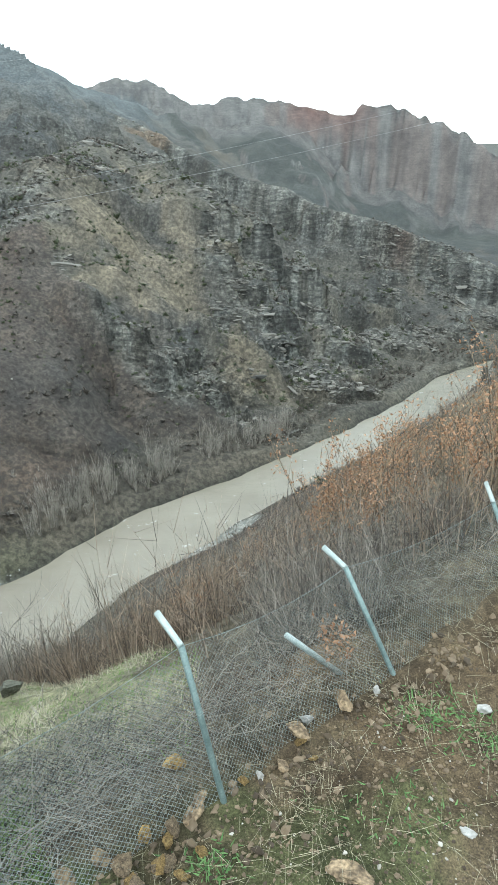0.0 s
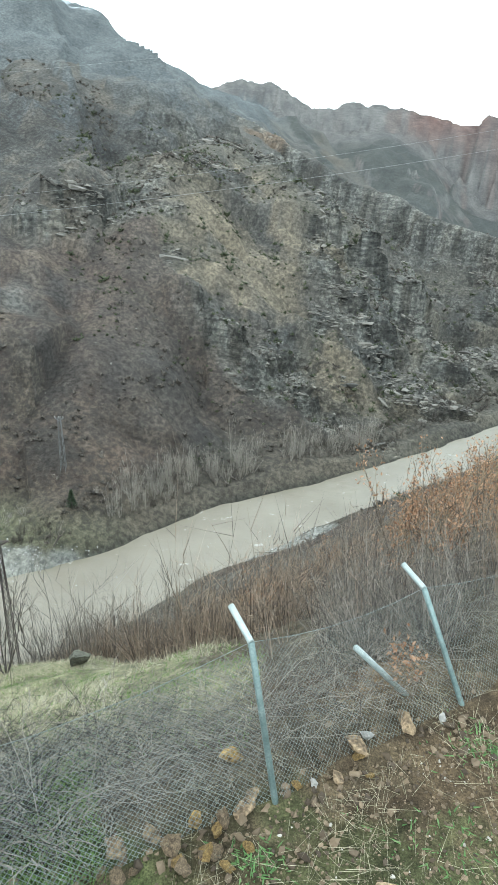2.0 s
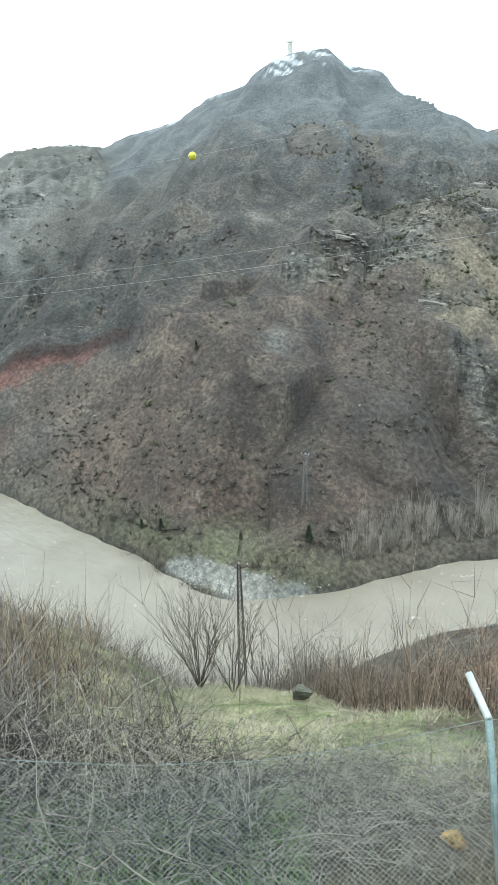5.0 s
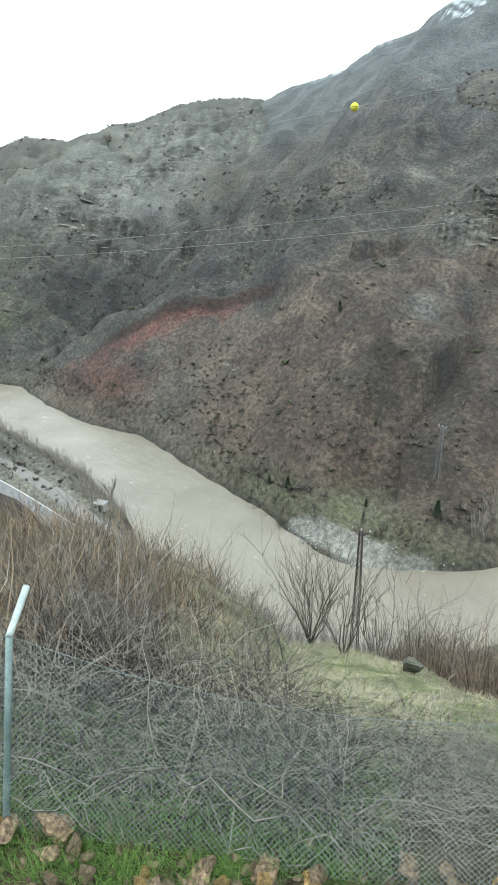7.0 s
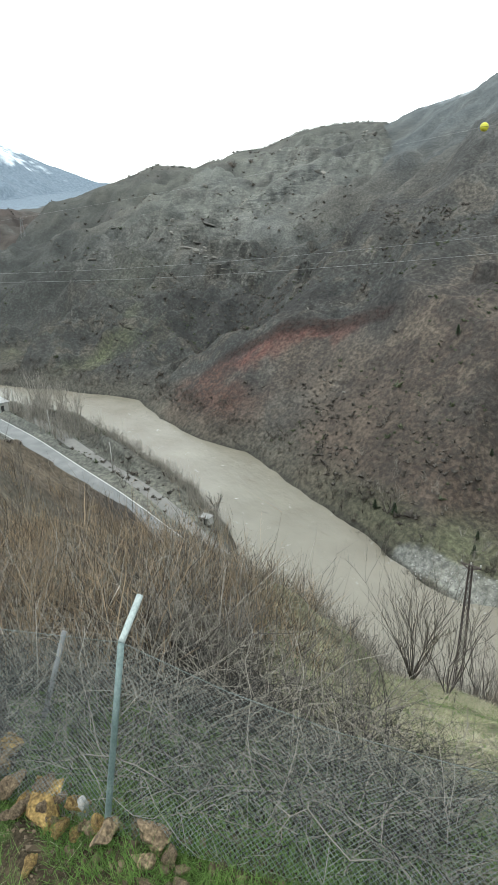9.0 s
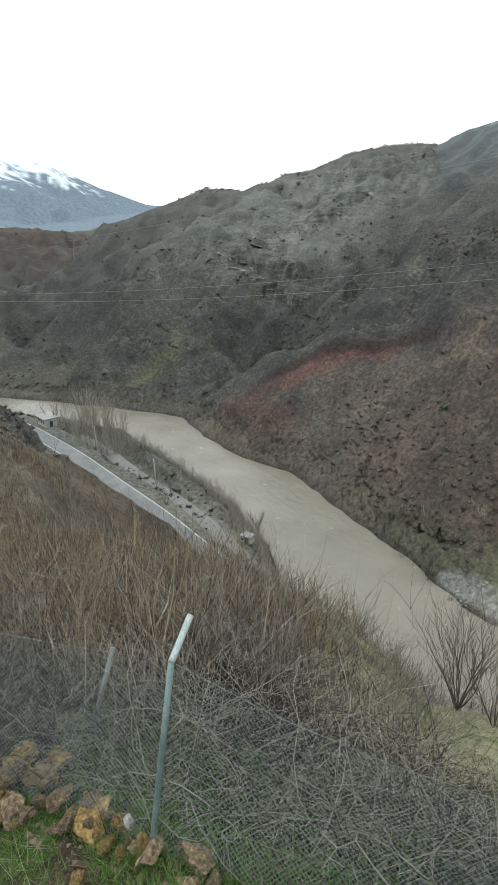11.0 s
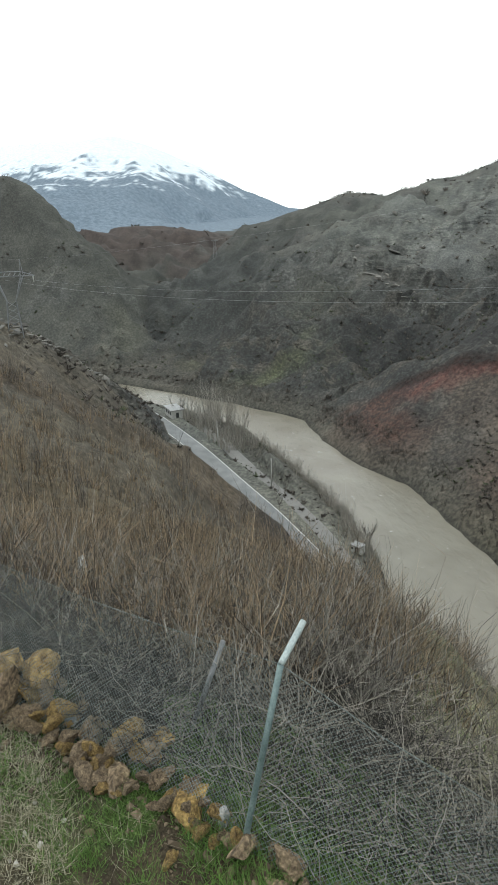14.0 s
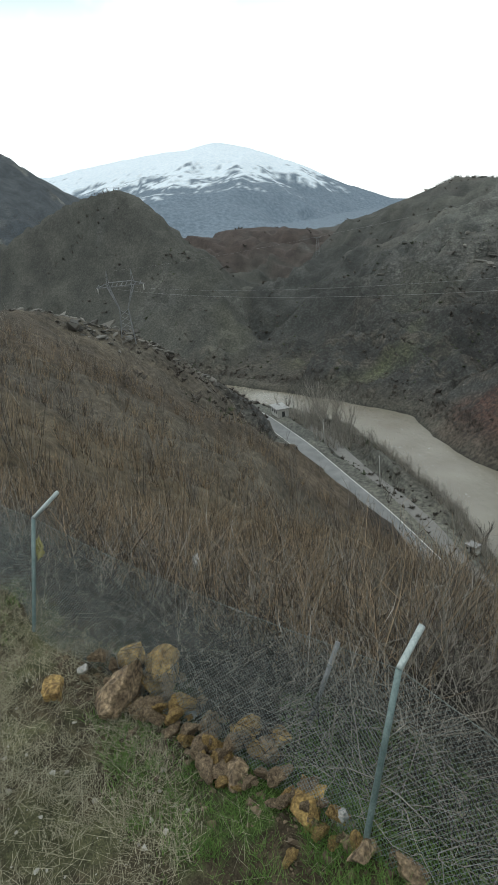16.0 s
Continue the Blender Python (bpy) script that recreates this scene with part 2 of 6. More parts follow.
def empty(name, at, label, category, group="", kind=""):
    ob = new(name)
    ob.location = at
    ob.empty_display_size = 0.2
    return tagged(ob, label, category, group, kind)


def bm_mesh(name, bm, material, smooth=False):
    me = bpy.data.meshes.new(name)
    bm.to_mesh(me)
    bm.free()
    me.materials.append(material)
    for p in me.polygons:
        p.use_smooth = smooth
    return me


def tube(name, points, radii, material, sides=8, cap=True):
    """A round bar along points."""
    pts = [Vector(p) for p in points]
    if not isinstance(radii, (list, tuple)):
        radii = [radii] * len(pts)
    bm = bmesh.new()
    rings = []
    for i, p in enumerate(pts):
        way = (pts[min(i + 1, len(pts) - 1)] - pts[max(i - 1, 0)]).normalized()
        side = way.orthogonal().normalized() if i == 0 else (side - way * side.dot(way)).normalized()
        up = way.cross(side)
        rings.append([bm.verts.new(p + (side * math.cos(a) + up * math.sin(a)) * radii[i]) for a in (2 * math.pi * k / sides for k in range(sides))])
    for a, b in zip(rings, rings[1:]):
        for k in range(sides):
            bm.faces.new((a[k], a[(k + 1) % sides], b[(k + 1) % sides], b[k]))
    if cap:
        bm.faces.new(rings[0][::-1])
        bm.faces.new(rings[-1])
    return bm_mesh(name, bm, material, True)


def bars(name, pairs, width, material):
    """Straight square bars between pairs of points, in one mesh."""
    v, f = [], []
    for a, b in pairs:
        a, b = Vector(a), Vector(b)
        way = (b - a).normalized()
        s = way.orthogonal().normalized() * width / 2
        u = way.cross(s)
        k = len(v)
        v += [a + s + u, a - s + u, a - s - u, a + s - u, b + s + u, b - s + u, b - s - u, b + s - u]
        f += [(k, k + 1, k + 5, k + 4), (k + 1, k + 2, k + 6, k + 5), (k + 2, k + 3, k + 7, k + 6), (k + 3, k, k + 4, k + 7), (k + 3, k + 2, k + 1, k), (k + 4, k + 5, k + 6, k + 7)]
    return mesh_of(name, [tuple(p) for p in v], f, material)


def box(name, size, at, material, bevel=0.0):
    bm = bmesh.new()
    bmesh.ops.create_cube(bm, size=1.0, matrix=Matrix.Translation(at) @ Matrix.Diagonal((*size, 1)))
    if bevel:
        bmesh.ops.bevel(bm, geom=bm.edges[:], offset=bevel, segments=2, affect="EDGES")
    return bm_mesh(name, bm, material)


# ---- the lie of the land ----
RNG = np.random.default_rng(7)
PERM = np.random.default_rng(3).permutation(4096)


def smooth(a, b, v):
    t = np.clip((v - a) / (b - a), 0, 1)
    return t * t * (3 - 2 * t)


def pnoise(x, y, seed=0):
    """Gradient noise, about -1 to 1."""
    xi, yi = np.floor(x).astype(np.int64), np.floor(y).astype(np.int64)
    xf, yf = x - xi, y - yi
    u, v = xf * xf * xf * (xf * (xf * 6 - 15) + 10), yf * yf * yf * (yf * (yf * 6 - 15) + 10)

    def corner(i, j):
        a = PERM[(PERM[(xi + i + seed * 131) & 4095] + yi + j) & 4095] * (2 * math.pi / 4096)
        return np.cos(a) * (xf - i) + np.sin(a) * (yf - j)
    top = corner(0, 0) * (1 - u) + corner(1, 0) * u
    low = corner(0, 1) * (1 - u) + corner(1, 1) * u
    return (top * (1 - v) + low * v) * 1.5


def fbm(x, y, size, octaves=4, seed=0, gain=0.5, ridged=False):
    total, amp = np.zeros_like(x), 1.0
    for k in range(octaves):
        n = pnoise(x / size * 2 ** k, y / size * 2 ** k, seed + k)
        total += amp * ((1 - 2 * np.abs(n)) if ridged else n)
        amp *= gain
    return total


def to_line(x, y, pts):
    """Distance to a polyline in plan, and the third value of its points there."""
    best, val = np.full(x.shape, 1e9), np.zeros(x.shape)
    for (ax, ay, az), (bx, by, bz) in zip(pts, pts[1:]):
        dx, dy = bx - ax, by - ay
        t = np.clip(((x - ax) * dx + (y - ay) * dy) / (dx * dx + dy * dy), 0, 1)
        d = np.hypot(x - ax - t * dx, y - ay - t * dy)
        near = d < best
        best, val = np.where(near, d, best), np.where(near, az + t * (bz - az), val)
    return best, val


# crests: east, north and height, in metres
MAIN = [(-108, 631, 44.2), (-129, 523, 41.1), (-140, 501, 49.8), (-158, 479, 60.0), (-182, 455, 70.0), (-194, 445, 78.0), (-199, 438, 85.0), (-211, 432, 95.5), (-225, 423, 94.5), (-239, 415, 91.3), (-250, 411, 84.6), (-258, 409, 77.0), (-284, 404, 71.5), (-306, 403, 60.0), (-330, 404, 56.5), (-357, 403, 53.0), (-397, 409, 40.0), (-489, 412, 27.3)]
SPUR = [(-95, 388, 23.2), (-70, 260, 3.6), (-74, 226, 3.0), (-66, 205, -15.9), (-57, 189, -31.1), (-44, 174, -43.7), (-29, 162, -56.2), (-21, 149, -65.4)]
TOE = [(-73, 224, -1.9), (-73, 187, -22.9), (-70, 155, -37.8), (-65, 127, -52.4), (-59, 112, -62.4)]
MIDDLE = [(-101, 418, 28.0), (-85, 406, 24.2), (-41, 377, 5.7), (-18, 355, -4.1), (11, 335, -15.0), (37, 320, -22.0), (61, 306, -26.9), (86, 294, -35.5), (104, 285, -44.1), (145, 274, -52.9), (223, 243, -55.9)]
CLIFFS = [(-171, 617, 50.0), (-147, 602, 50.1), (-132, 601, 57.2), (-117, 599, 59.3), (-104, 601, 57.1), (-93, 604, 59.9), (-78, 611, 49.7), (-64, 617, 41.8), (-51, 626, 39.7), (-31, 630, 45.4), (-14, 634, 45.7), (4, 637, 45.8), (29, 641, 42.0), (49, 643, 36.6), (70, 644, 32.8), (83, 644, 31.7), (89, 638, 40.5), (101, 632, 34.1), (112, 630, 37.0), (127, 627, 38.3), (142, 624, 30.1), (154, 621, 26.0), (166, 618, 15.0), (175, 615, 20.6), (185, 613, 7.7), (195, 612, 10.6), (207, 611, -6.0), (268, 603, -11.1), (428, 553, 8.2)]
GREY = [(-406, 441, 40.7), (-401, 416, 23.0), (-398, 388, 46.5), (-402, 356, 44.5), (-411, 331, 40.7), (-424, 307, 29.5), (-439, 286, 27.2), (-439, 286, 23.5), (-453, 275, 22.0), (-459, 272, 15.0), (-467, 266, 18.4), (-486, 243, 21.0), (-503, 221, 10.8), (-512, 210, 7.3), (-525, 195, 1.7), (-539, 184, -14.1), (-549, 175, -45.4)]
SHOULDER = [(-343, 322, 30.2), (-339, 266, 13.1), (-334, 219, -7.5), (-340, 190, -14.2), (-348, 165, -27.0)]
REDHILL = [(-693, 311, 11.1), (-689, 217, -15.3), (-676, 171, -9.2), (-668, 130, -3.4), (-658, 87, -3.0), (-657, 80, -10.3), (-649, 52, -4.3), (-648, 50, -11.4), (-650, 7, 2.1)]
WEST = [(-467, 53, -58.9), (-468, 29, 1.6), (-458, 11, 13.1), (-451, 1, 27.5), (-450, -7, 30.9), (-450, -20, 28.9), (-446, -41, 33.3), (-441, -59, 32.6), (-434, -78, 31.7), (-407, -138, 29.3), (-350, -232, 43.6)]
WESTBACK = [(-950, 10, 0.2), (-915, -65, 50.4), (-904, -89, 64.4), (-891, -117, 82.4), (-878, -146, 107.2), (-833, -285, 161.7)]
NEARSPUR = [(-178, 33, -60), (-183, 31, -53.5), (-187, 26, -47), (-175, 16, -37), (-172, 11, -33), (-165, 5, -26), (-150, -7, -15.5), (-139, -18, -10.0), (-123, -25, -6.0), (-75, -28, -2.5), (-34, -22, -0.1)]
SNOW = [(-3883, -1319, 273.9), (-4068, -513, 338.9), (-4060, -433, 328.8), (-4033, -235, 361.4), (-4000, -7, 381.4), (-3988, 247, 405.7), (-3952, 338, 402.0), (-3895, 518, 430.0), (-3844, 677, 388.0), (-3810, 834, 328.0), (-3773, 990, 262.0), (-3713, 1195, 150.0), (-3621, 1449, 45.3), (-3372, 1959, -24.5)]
# the river's middle line, with half its width
RIVER = [(-420, -150, 12), (-360, -50, 12), (-318, 2, 12), (-276, 41, 9), (-243, 64, 10.5), (-214, 81, 11.5), (-192, 80, 9.5), (-164, 81, 9), (-146, 84, 12), (-128, 83, 11), (-112, 80, 12),
         (-95, 77, 14), (-72, 73, 13), (-57, 75, 11.5), (-45, 84, 10.5), (-33, 102, 9), (-20, 118, 9.3), (-3, 133.5, 7.6), (12, 147.5, 7), (26, 161, 6.6), (47, 184, 6.4), (70, 212, 8), (100, 230, 12), (260, 290, 14)]
ROAD = [(-420, -60, -60.7), (-300, -5, -60.7), (-250, 22, -60.7), (-216, 34, -60.7), (-200, 37, -60.7), (-175.5, 41, -60.7), (-145.5, 44, -60.7), (-126, 46.2, -60.7), (-90, 48, -60.7), (-60, 50, -60.7)]
SIDE_TRACK = [(-205, 49, -64), (-183, 52.5, -64.3), (-158, 54, -64.6), (-138, 56.5, -64.7), (-120, 57, -64.7), (-110, 56, -64.7), (-85, 56, -64.7)]
SCAR = [(-188, 112, 0), (-178, 120, 0), (-171, 125, 0), (-163, 131, 0), (-155, 137, 0), (-146, 140, 0), (-139, 141, 0)]
RIVER_Z = -69.7
KNOLL_B, KNOLL_R = (6, 10, 14, 18, 25, 32, 44, 60), (8.5, 9.8, 11, 12.8, 17, 21, 21, 24)   # how far out the grassy knoll reaches, by bearing
BROWN, WOOD, TAN, ASH = (0.102, 0.077, 0.064), (0.052, 0.051, 0.051), (0.165, 0.138, 0.104), (0.15, 0.148, 0.14)
PATCHES = [(-62, 386, 12, 9, (0.19, 0.128, 0.085), 0.55), (-131.5, 116.6, 30, 16, (0.108, 0.083, 0.068), 0.5), (-151.4, 128.8, 20, 10, (0.108, 0.083, 0.068), 0.45), (-97.7, 108.3, 22, 12, (0.108, 0.083, 0.068), 0.45), (-87.9, 150.1, 6, 6, ASH, 0.5), (-130.1, 209.5, 6, 3, ASH, 0.5), (-119.1, 169.6, 4, 6, ASH, 0.7), (-75.2, 140.9, 9, 14, WOOD, 0.3), (-102.5, 161.3, 8, 12, WOOD, 0.3), (-72.0, 106.0, 22, 9, BROWN, 0.8), (-47.0, 123.6, 14, 9, BROWN, 0.8), (-30.1, 142.6, 10, 8, WOOD, 0.7), (-49.3, 149.6, 12, 14, WOOD, 0.6), (-56.0, 213.5, 14, 10, TAN, 0.75), (-32.8, 199.5, 13, 10, TAN, 0.8), (-28.2, 211.6, 10, 8, TAN, 0.7), (-39.9, 221.5, 12, 9, TAN, 0.7), (-5.9, 188.9, 5, 14, TAN, 0.7), (17.1, 183.5, 6, 5, TAN, 0.7), (-173.1, 237.4, 40, 40, WOOD, 0.6), (-107.9, 266.6, 24, 24, WOOD, 0.5), (-138.3, 144.7, 16, 12, WOOD, 0.7), (-183.8, 195.2, 22, 20, WOOD, 0.6), (-244.3, 151.3, 35, 22, WOOD, 0.75), (-173.5, 140.7, 18, 8, WOOD, 0.7), (-305.4, 215.9, 26, 22, ASH, 0.75), (-317.3, 270.9, 30, 30, ASH, 0.4), (-374.5, 233.9, 30, 26, ASH, 0.4), (-303.3, 139.6, 22, 16, (0.115, 0.115, 0.095), 0.6), (-255, 95, 6, 16, (0.115, 0.122, 0.074), 0.85), (-304.5, 68.9, 9, 6, (0.1, 0.108, 0.062), 0.5), (-347.7, 44.5, 18, 10, (0.12, 0.115, 0.09), 0.6), (86.1, 257.2, 7, 7, ASH, 0.7), (62.4, 296.0, 5, 5, (0.14, 0.1, 0.085), 0.6)]
# bands of bare rock, with half their width; strips of open dry slope
CRAGS = [[(-52, 178, 5), (-45, 174, 6), (-37, 173, 6), (-25, 168, 6), (-19, 167, 6), (-7, 168, 6), (8, 168, 5)], [(-17, 211, 6), (-4, 211, 8), (11, 212, 9), (22, 198, 8), (28, 190, 6)],
         [(4, 237, 6), (20, 240, 7), (29, 225, 7), (34, 206, 6)], [(14, 191, 4), (34, 192, 5)], [(-81, 208, 3), (-64, 209, 3)], [(-22, 229, 4), (-14, 234, 4)], [(58, 220, 5), (70, 223, 6), (84, 235, 6)],
         [(49, 238, 6), (68, 251, 7), (84, 253, 6)], [(-93, 189, 2.6), (-83, 200, 2.6), (-67, 207, 2.6)], [(-99, 178, 2.5), (-81, 188, 2.5)], [(-76, 134, 1.6), (-69, 131, 1.8), (-60, 124, 1.6)], [(-121, 165, 2.2), (-116, 171, 2.2)]]
HIGH_CRAGS = [[(-84, 398, 9), (-62, 388, 9), (-41, 372, 9)], [(-68, 310, 8), (-58, 318, 9), (-46, 314, 8)], [(11, 334, 9), (37, 318, 9), (51, 305, 9), (65, 295, 9), (85, 289, 9), (104, 283, 9)], [(-345, 165, 8), (-330, 168, 10), (-311, 177, 11), (-272, 173, 10), (-255, 175, 8)], [(-208, 168, 4), (-196, 160, 4)]]
BARS = [[(-78, 90, 2.2), (-66, 91, 3), (-56, 91, 3.4), (-48, 95, 3), (-43, 100, 2)], [(-23, 101, 3), (-15, 106, 5), (-8, 111, 5), (-3, 116, 3)]]   # gravel bars
OPEN = [[(-60, 213, 7), (-48, 213, 8), (-36, 202, 8), (-22, 196, 6)], [(-41, 215, 8), (-30, 208, 8), (-22, 202, 6)], [(-51, 187, 6), (-43, 191, 7), (-33, 188, 6)], [(-6, 192, 3), (7, 187, 3.5), (16, 170, 4)], [(33, 201, 3), (37, 190, 3)], [(-50, 273, 8), (-35, 245, 8), (-26, 228, 7)]]
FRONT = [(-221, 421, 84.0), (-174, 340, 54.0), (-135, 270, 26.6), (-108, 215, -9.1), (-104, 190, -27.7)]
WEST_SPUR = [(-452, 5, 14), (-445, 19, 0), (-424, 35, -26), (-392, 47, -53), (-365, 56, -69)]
DOWN = (-0.731, 0.682)   # the way the near slope falls
FENCE = (-0.62, 0.785)   # square to the fence, which stands 3.1 m out


def smax(a, b, k):
    return 0.5 * (a + b + np.sqrt((a - b) ** 2 + k * k))


def bands(x, y, lines):
    """How far inside one of the bands a place lies: 1 on its middle line, towards 0 outside."""
    best = np.zeros(x.shape)
    for pts in lines:
        d, half = to_line(x, y, pts)
        best = np.maximum(best, np.exp(-0.7 * (d / half) ** 2) * (d < 4 * half))
    return best


def land(x, y, full=False):
    """Height of the ground at x, y (arrays). full: also the masks for its cover."""
    x, y = np.asarray(x, dtype=float), np.asarray(y, dtype=float)
    n = x * DOWN[0] + y * DOWN[1]
    r = np.hypot(x, y)
    # crests wander a little
    loose = smooth(60, 160, r) * (r < 1000)
    loose = loose * (1 - 0.7 * smooth(380, 420, r))
    wx, wy = x + loose * 7 * fbm(x, y, 45, 3, 171), y + loose * 7 * fbm(x, y, 45, 3, 181)
    wob = fbm(x, y, 60, 3, 11)
    flute = fbm(x, y, 13, 4, 161, 0.6, True) - 0.6      # buttresses and clefts of the cliffs
    tents, dists = [], []

    def tent(pts, slope, k=5.0, cliff=0.0, wide=10.0):
        d, z = to_line(x, y, pts) if pts is NEARSPUR else to_line(wx, wy, pts)
        if pts is SNOW:
            off = smooth(60, 500, d) * 60
            d, z = to_line(x + off * fbm(x, y, 420, 3, 291), y + off * fbm(x, y, 420, 3, 301), pts)
        if pts is CLIFFS or pts is MIDDLE:
            d = d + 3.5 * flute * smooth(1.5, 9, d) * (smooth(60, 25, d) if pts is CLIFFS else smooth(22, 10, d))
        d2 = np.sqrt(d * d + k * k) - k
        tents.append(z - slope * d2 - cliff * smooth(2, 2 + wide, d))
        dists.append(d)
        return d
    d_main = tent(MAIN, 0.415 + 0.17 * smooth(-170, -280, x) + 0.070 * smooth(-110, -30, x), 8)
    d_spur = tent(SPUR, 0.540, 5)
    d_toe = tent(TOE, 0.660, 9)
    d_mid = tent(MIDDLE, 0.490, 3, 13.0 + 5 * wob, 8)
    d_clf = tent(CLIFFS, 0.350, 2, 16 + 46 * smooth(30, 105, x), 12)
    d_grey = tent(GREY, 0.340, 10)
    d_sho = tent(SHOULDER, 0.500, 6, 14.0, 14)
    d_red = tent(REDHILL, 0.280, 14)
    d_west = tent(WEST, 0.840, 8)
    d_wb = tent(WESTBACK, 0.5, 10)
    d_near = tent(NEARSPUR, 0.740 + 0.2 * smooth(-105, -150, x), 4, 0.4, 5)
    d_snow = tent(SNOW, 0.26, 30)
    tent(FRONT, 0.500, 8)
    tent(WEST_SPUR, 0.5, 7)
    big = np.array(tents)
    win = big.argmax(axis=0)
    top = big.max(axis=0)
    crest = np.take_along_axis(np.array(dists), win[None], 0)[0]
    win = np.where(win == 13, 8, win)
    # gullies and knolls, small near the crests
    rough = smooth(4, 70, crest)
    top = top + np.where(win == 11, 0.0, rough * (7.0 * fbm(x, y, 95, 3, 21, 0.5, True) - 4.5 + 3.5 * fbm(x, y, 38, 3, 31)))
    top = top + np.where(win == 11, smooth(20, 600, crest) * 24 * (fbm(x, y, 900, 5, 25, 0.5, True) - 0.5) + 4 * fbm(x, y, 120, 3, 27), 0.0)
    top = top + np.where(win == 11, 0.0, (0.25 + 0.75 * smooth(2, 15, crest)) * 1.3 * fbm(x, y, 14, 4, 41, 0.55))
    top = top + (win == 4) * smooth(9, 2, crest) * (1.2 + 1.6 * smooth(90, 105, x)) * np.clip(2.4 * fbm(x, y, 22, 3, 261, 0.7), -1.5, 1.2)
    top = top + ((win == 5) | (win == 7) | (win == 8)) * smooth(8, 45, crest) * 5.0 * (fbm(x, y, 36, 4, 311, 0.5, True) - 0.55)      # gullies of the western hills
    d_road, _ = to_line(x, y, ROAD)
    d_riv, w = to_line(x, y, RIVER)
    floor = RIVER_Z + 2.0 + 0.7 * fbm(x, y, 20, 3, 51) + 0.02 * np.maximum(d_riv - 20, 0)
    shelf = smooth(16, 6, d_road)
    floor = floor * (1 - shelf) + (ROAD[0][2] - 0.12) * shelf
    z = smax(top, floor, 4.0)
    # the terrace, and the slope below it
    bearing = np.degrees(np.arctan2(-x, y))
    fall = np.interp(bearing, (-40, 42, 50, 57, 66, 74, 82, 110), (0.78, 0.8, 0.73, 0.63, 0.52, 0.53, 0.6, 0.6))
    near = smooth(45, 8, r)
    brink = n * (1 - near) + (x * FENCE[0] + y * FENCE[1] + 0.35) * near
    slope = -fall * (np.sqrt(np.maximum(brink - 3.9, 0) ** 2 + 0.36) - 0.6) * (brink > 3.9) + 0.22 * np.maximum(-14 - n, 0)
    knoll = -0.45 * np.exp(-((x + 9.0) ** 2 + (y - 11.5) ** 2) / 26.0) - 2.6 * np.exp(-((n - 27.0) / 9.0) ** 2) * smooth(0.1, 0.6, (y + 0.2 * x) / (r + 1))
    slope = slope + knoll + np.clip(r / 40, 0.06, 1.0) * 1.2 * fbm(x, y, 9, 4, 61) * smooth(2, 9, n) + 0.045 * fbm(x, y, 0.8, 4, 71, 0.6) * smooth(60, 20, r) + 0.2 * fbm(x, y, 1.9, 3, 281) * smooth(6, 10, r) * smooth(45, 24, r)
    slope = slope + np.interp(bearing, (24, 36, 42, 47, 52, 57, 64, 72), (0, 0.8, 0.9, 1.9, 2.1, 1.5, 0.8, 0)) * np.exp(-((r - 19) / 6) ** 2)
    slope = slope - 3.0 * np.interp(bearing, (-10, 2, 18, 26), (0, 1, 1, 0)) * np.exp(-((r - 29) / 11) ** 2)
    far_down = smooth(420, 700, r)
    z = np.where(r < 900, smax(z, slope * (1 - far_down) - 90 * far_down, 1.5 * smooth(10, 50, r) + 0.02), z)
    # rock ledges
    east = smooth(-82, -60, x + 0.3 * (y - 170)) * (y > 120) * (x < 60) * smooth(360, 300, y)      # the craggy east flank of the spur
    ribs = fbm(0.3 * (0.94 * x - 0.34 * y), 0.34 * x + 0.94 * y, 25, 4, 211, 0.55, True)       # ribs of rock that run down the flank
    rock = smooth(-0.05, 0.45, 0.9 * fbm(x, y, 50, 4, 81, 0.6) + 0.9 * np.exp(-((d_mid - 14) / 26) ** 2) + 1.2 * (win == 4) * np.exp(-(d_clf / 22) ** 2)
                  + 0.62 * east + 1.0 * np.exp(-((d_sho - 18) / 26) ** 2) + 0.9 * np.exp(-(d_near / 22) ** 2) * (r > 120) + 0.08 * (win == 8) - 0.42)
    rock = rock * smooth(14, 30, d_riv) * smooth(60, 110, r) * (win != 11) * np.where(win == 8, 0.3, np.where((win == 5) | (win == 7), 0.5, 1.0)) * np.where(r < 1000, 1.0, 0.0)
    rag = fbm(x, y, 17, 4, 231, 0.6)
    band = bands(wx, wy, CRAGS)
    crag = smooth(0.28, 0.66, band + 0.34 * rag) * smooth(0.03, 0.15, band)
    band = bands(wx, wy, HIGH_CRAGS)
    high = smooth(0.3, 0.7, band + 0.3 * rag) * smooth(0.03, 0.15, band)
    foot = smooth(3.5, -3.5, y + 3 * rag - np.interp(x, (-95, -80, -66, -52, -37, -25, -7, 8, 22), (176, 190, 200, 181, 168, 162, 162, 161, 158))) * smooth(-140, -118, x) * smooth(40, 10, x) * (r > 90)
    strips = bands(wx, wy, OPEN)
    rib_rock = east * smooth(0.05, 0.5, 0.7 * rag + 0.45 * (ribs - 0.4)) * (1 - 0.9 * smooth(0.2, 0.6, strips)) * smooth(12, 26, d_riv)
    rock = np.maximum(np.maximum(np.maximum(rock * (1 - 0.93 * east), 0.8 * rib_rock), crag * (r > 100) * (r < 420)), high)
    calm = 0.1 + 0.9 * smooth(4, 26, crest) * np.where(win == 0, smooth(10, 90, crest), 1.0)
    rock = rock * (1 - 0.8 * foot) * np.where((win == 0) & (r > 320), 0.3, 1.0)
    z = z + calm * rock * (1.3 * fbm(x, y, 16, 4, 201, 0.55, True) - 0.5)
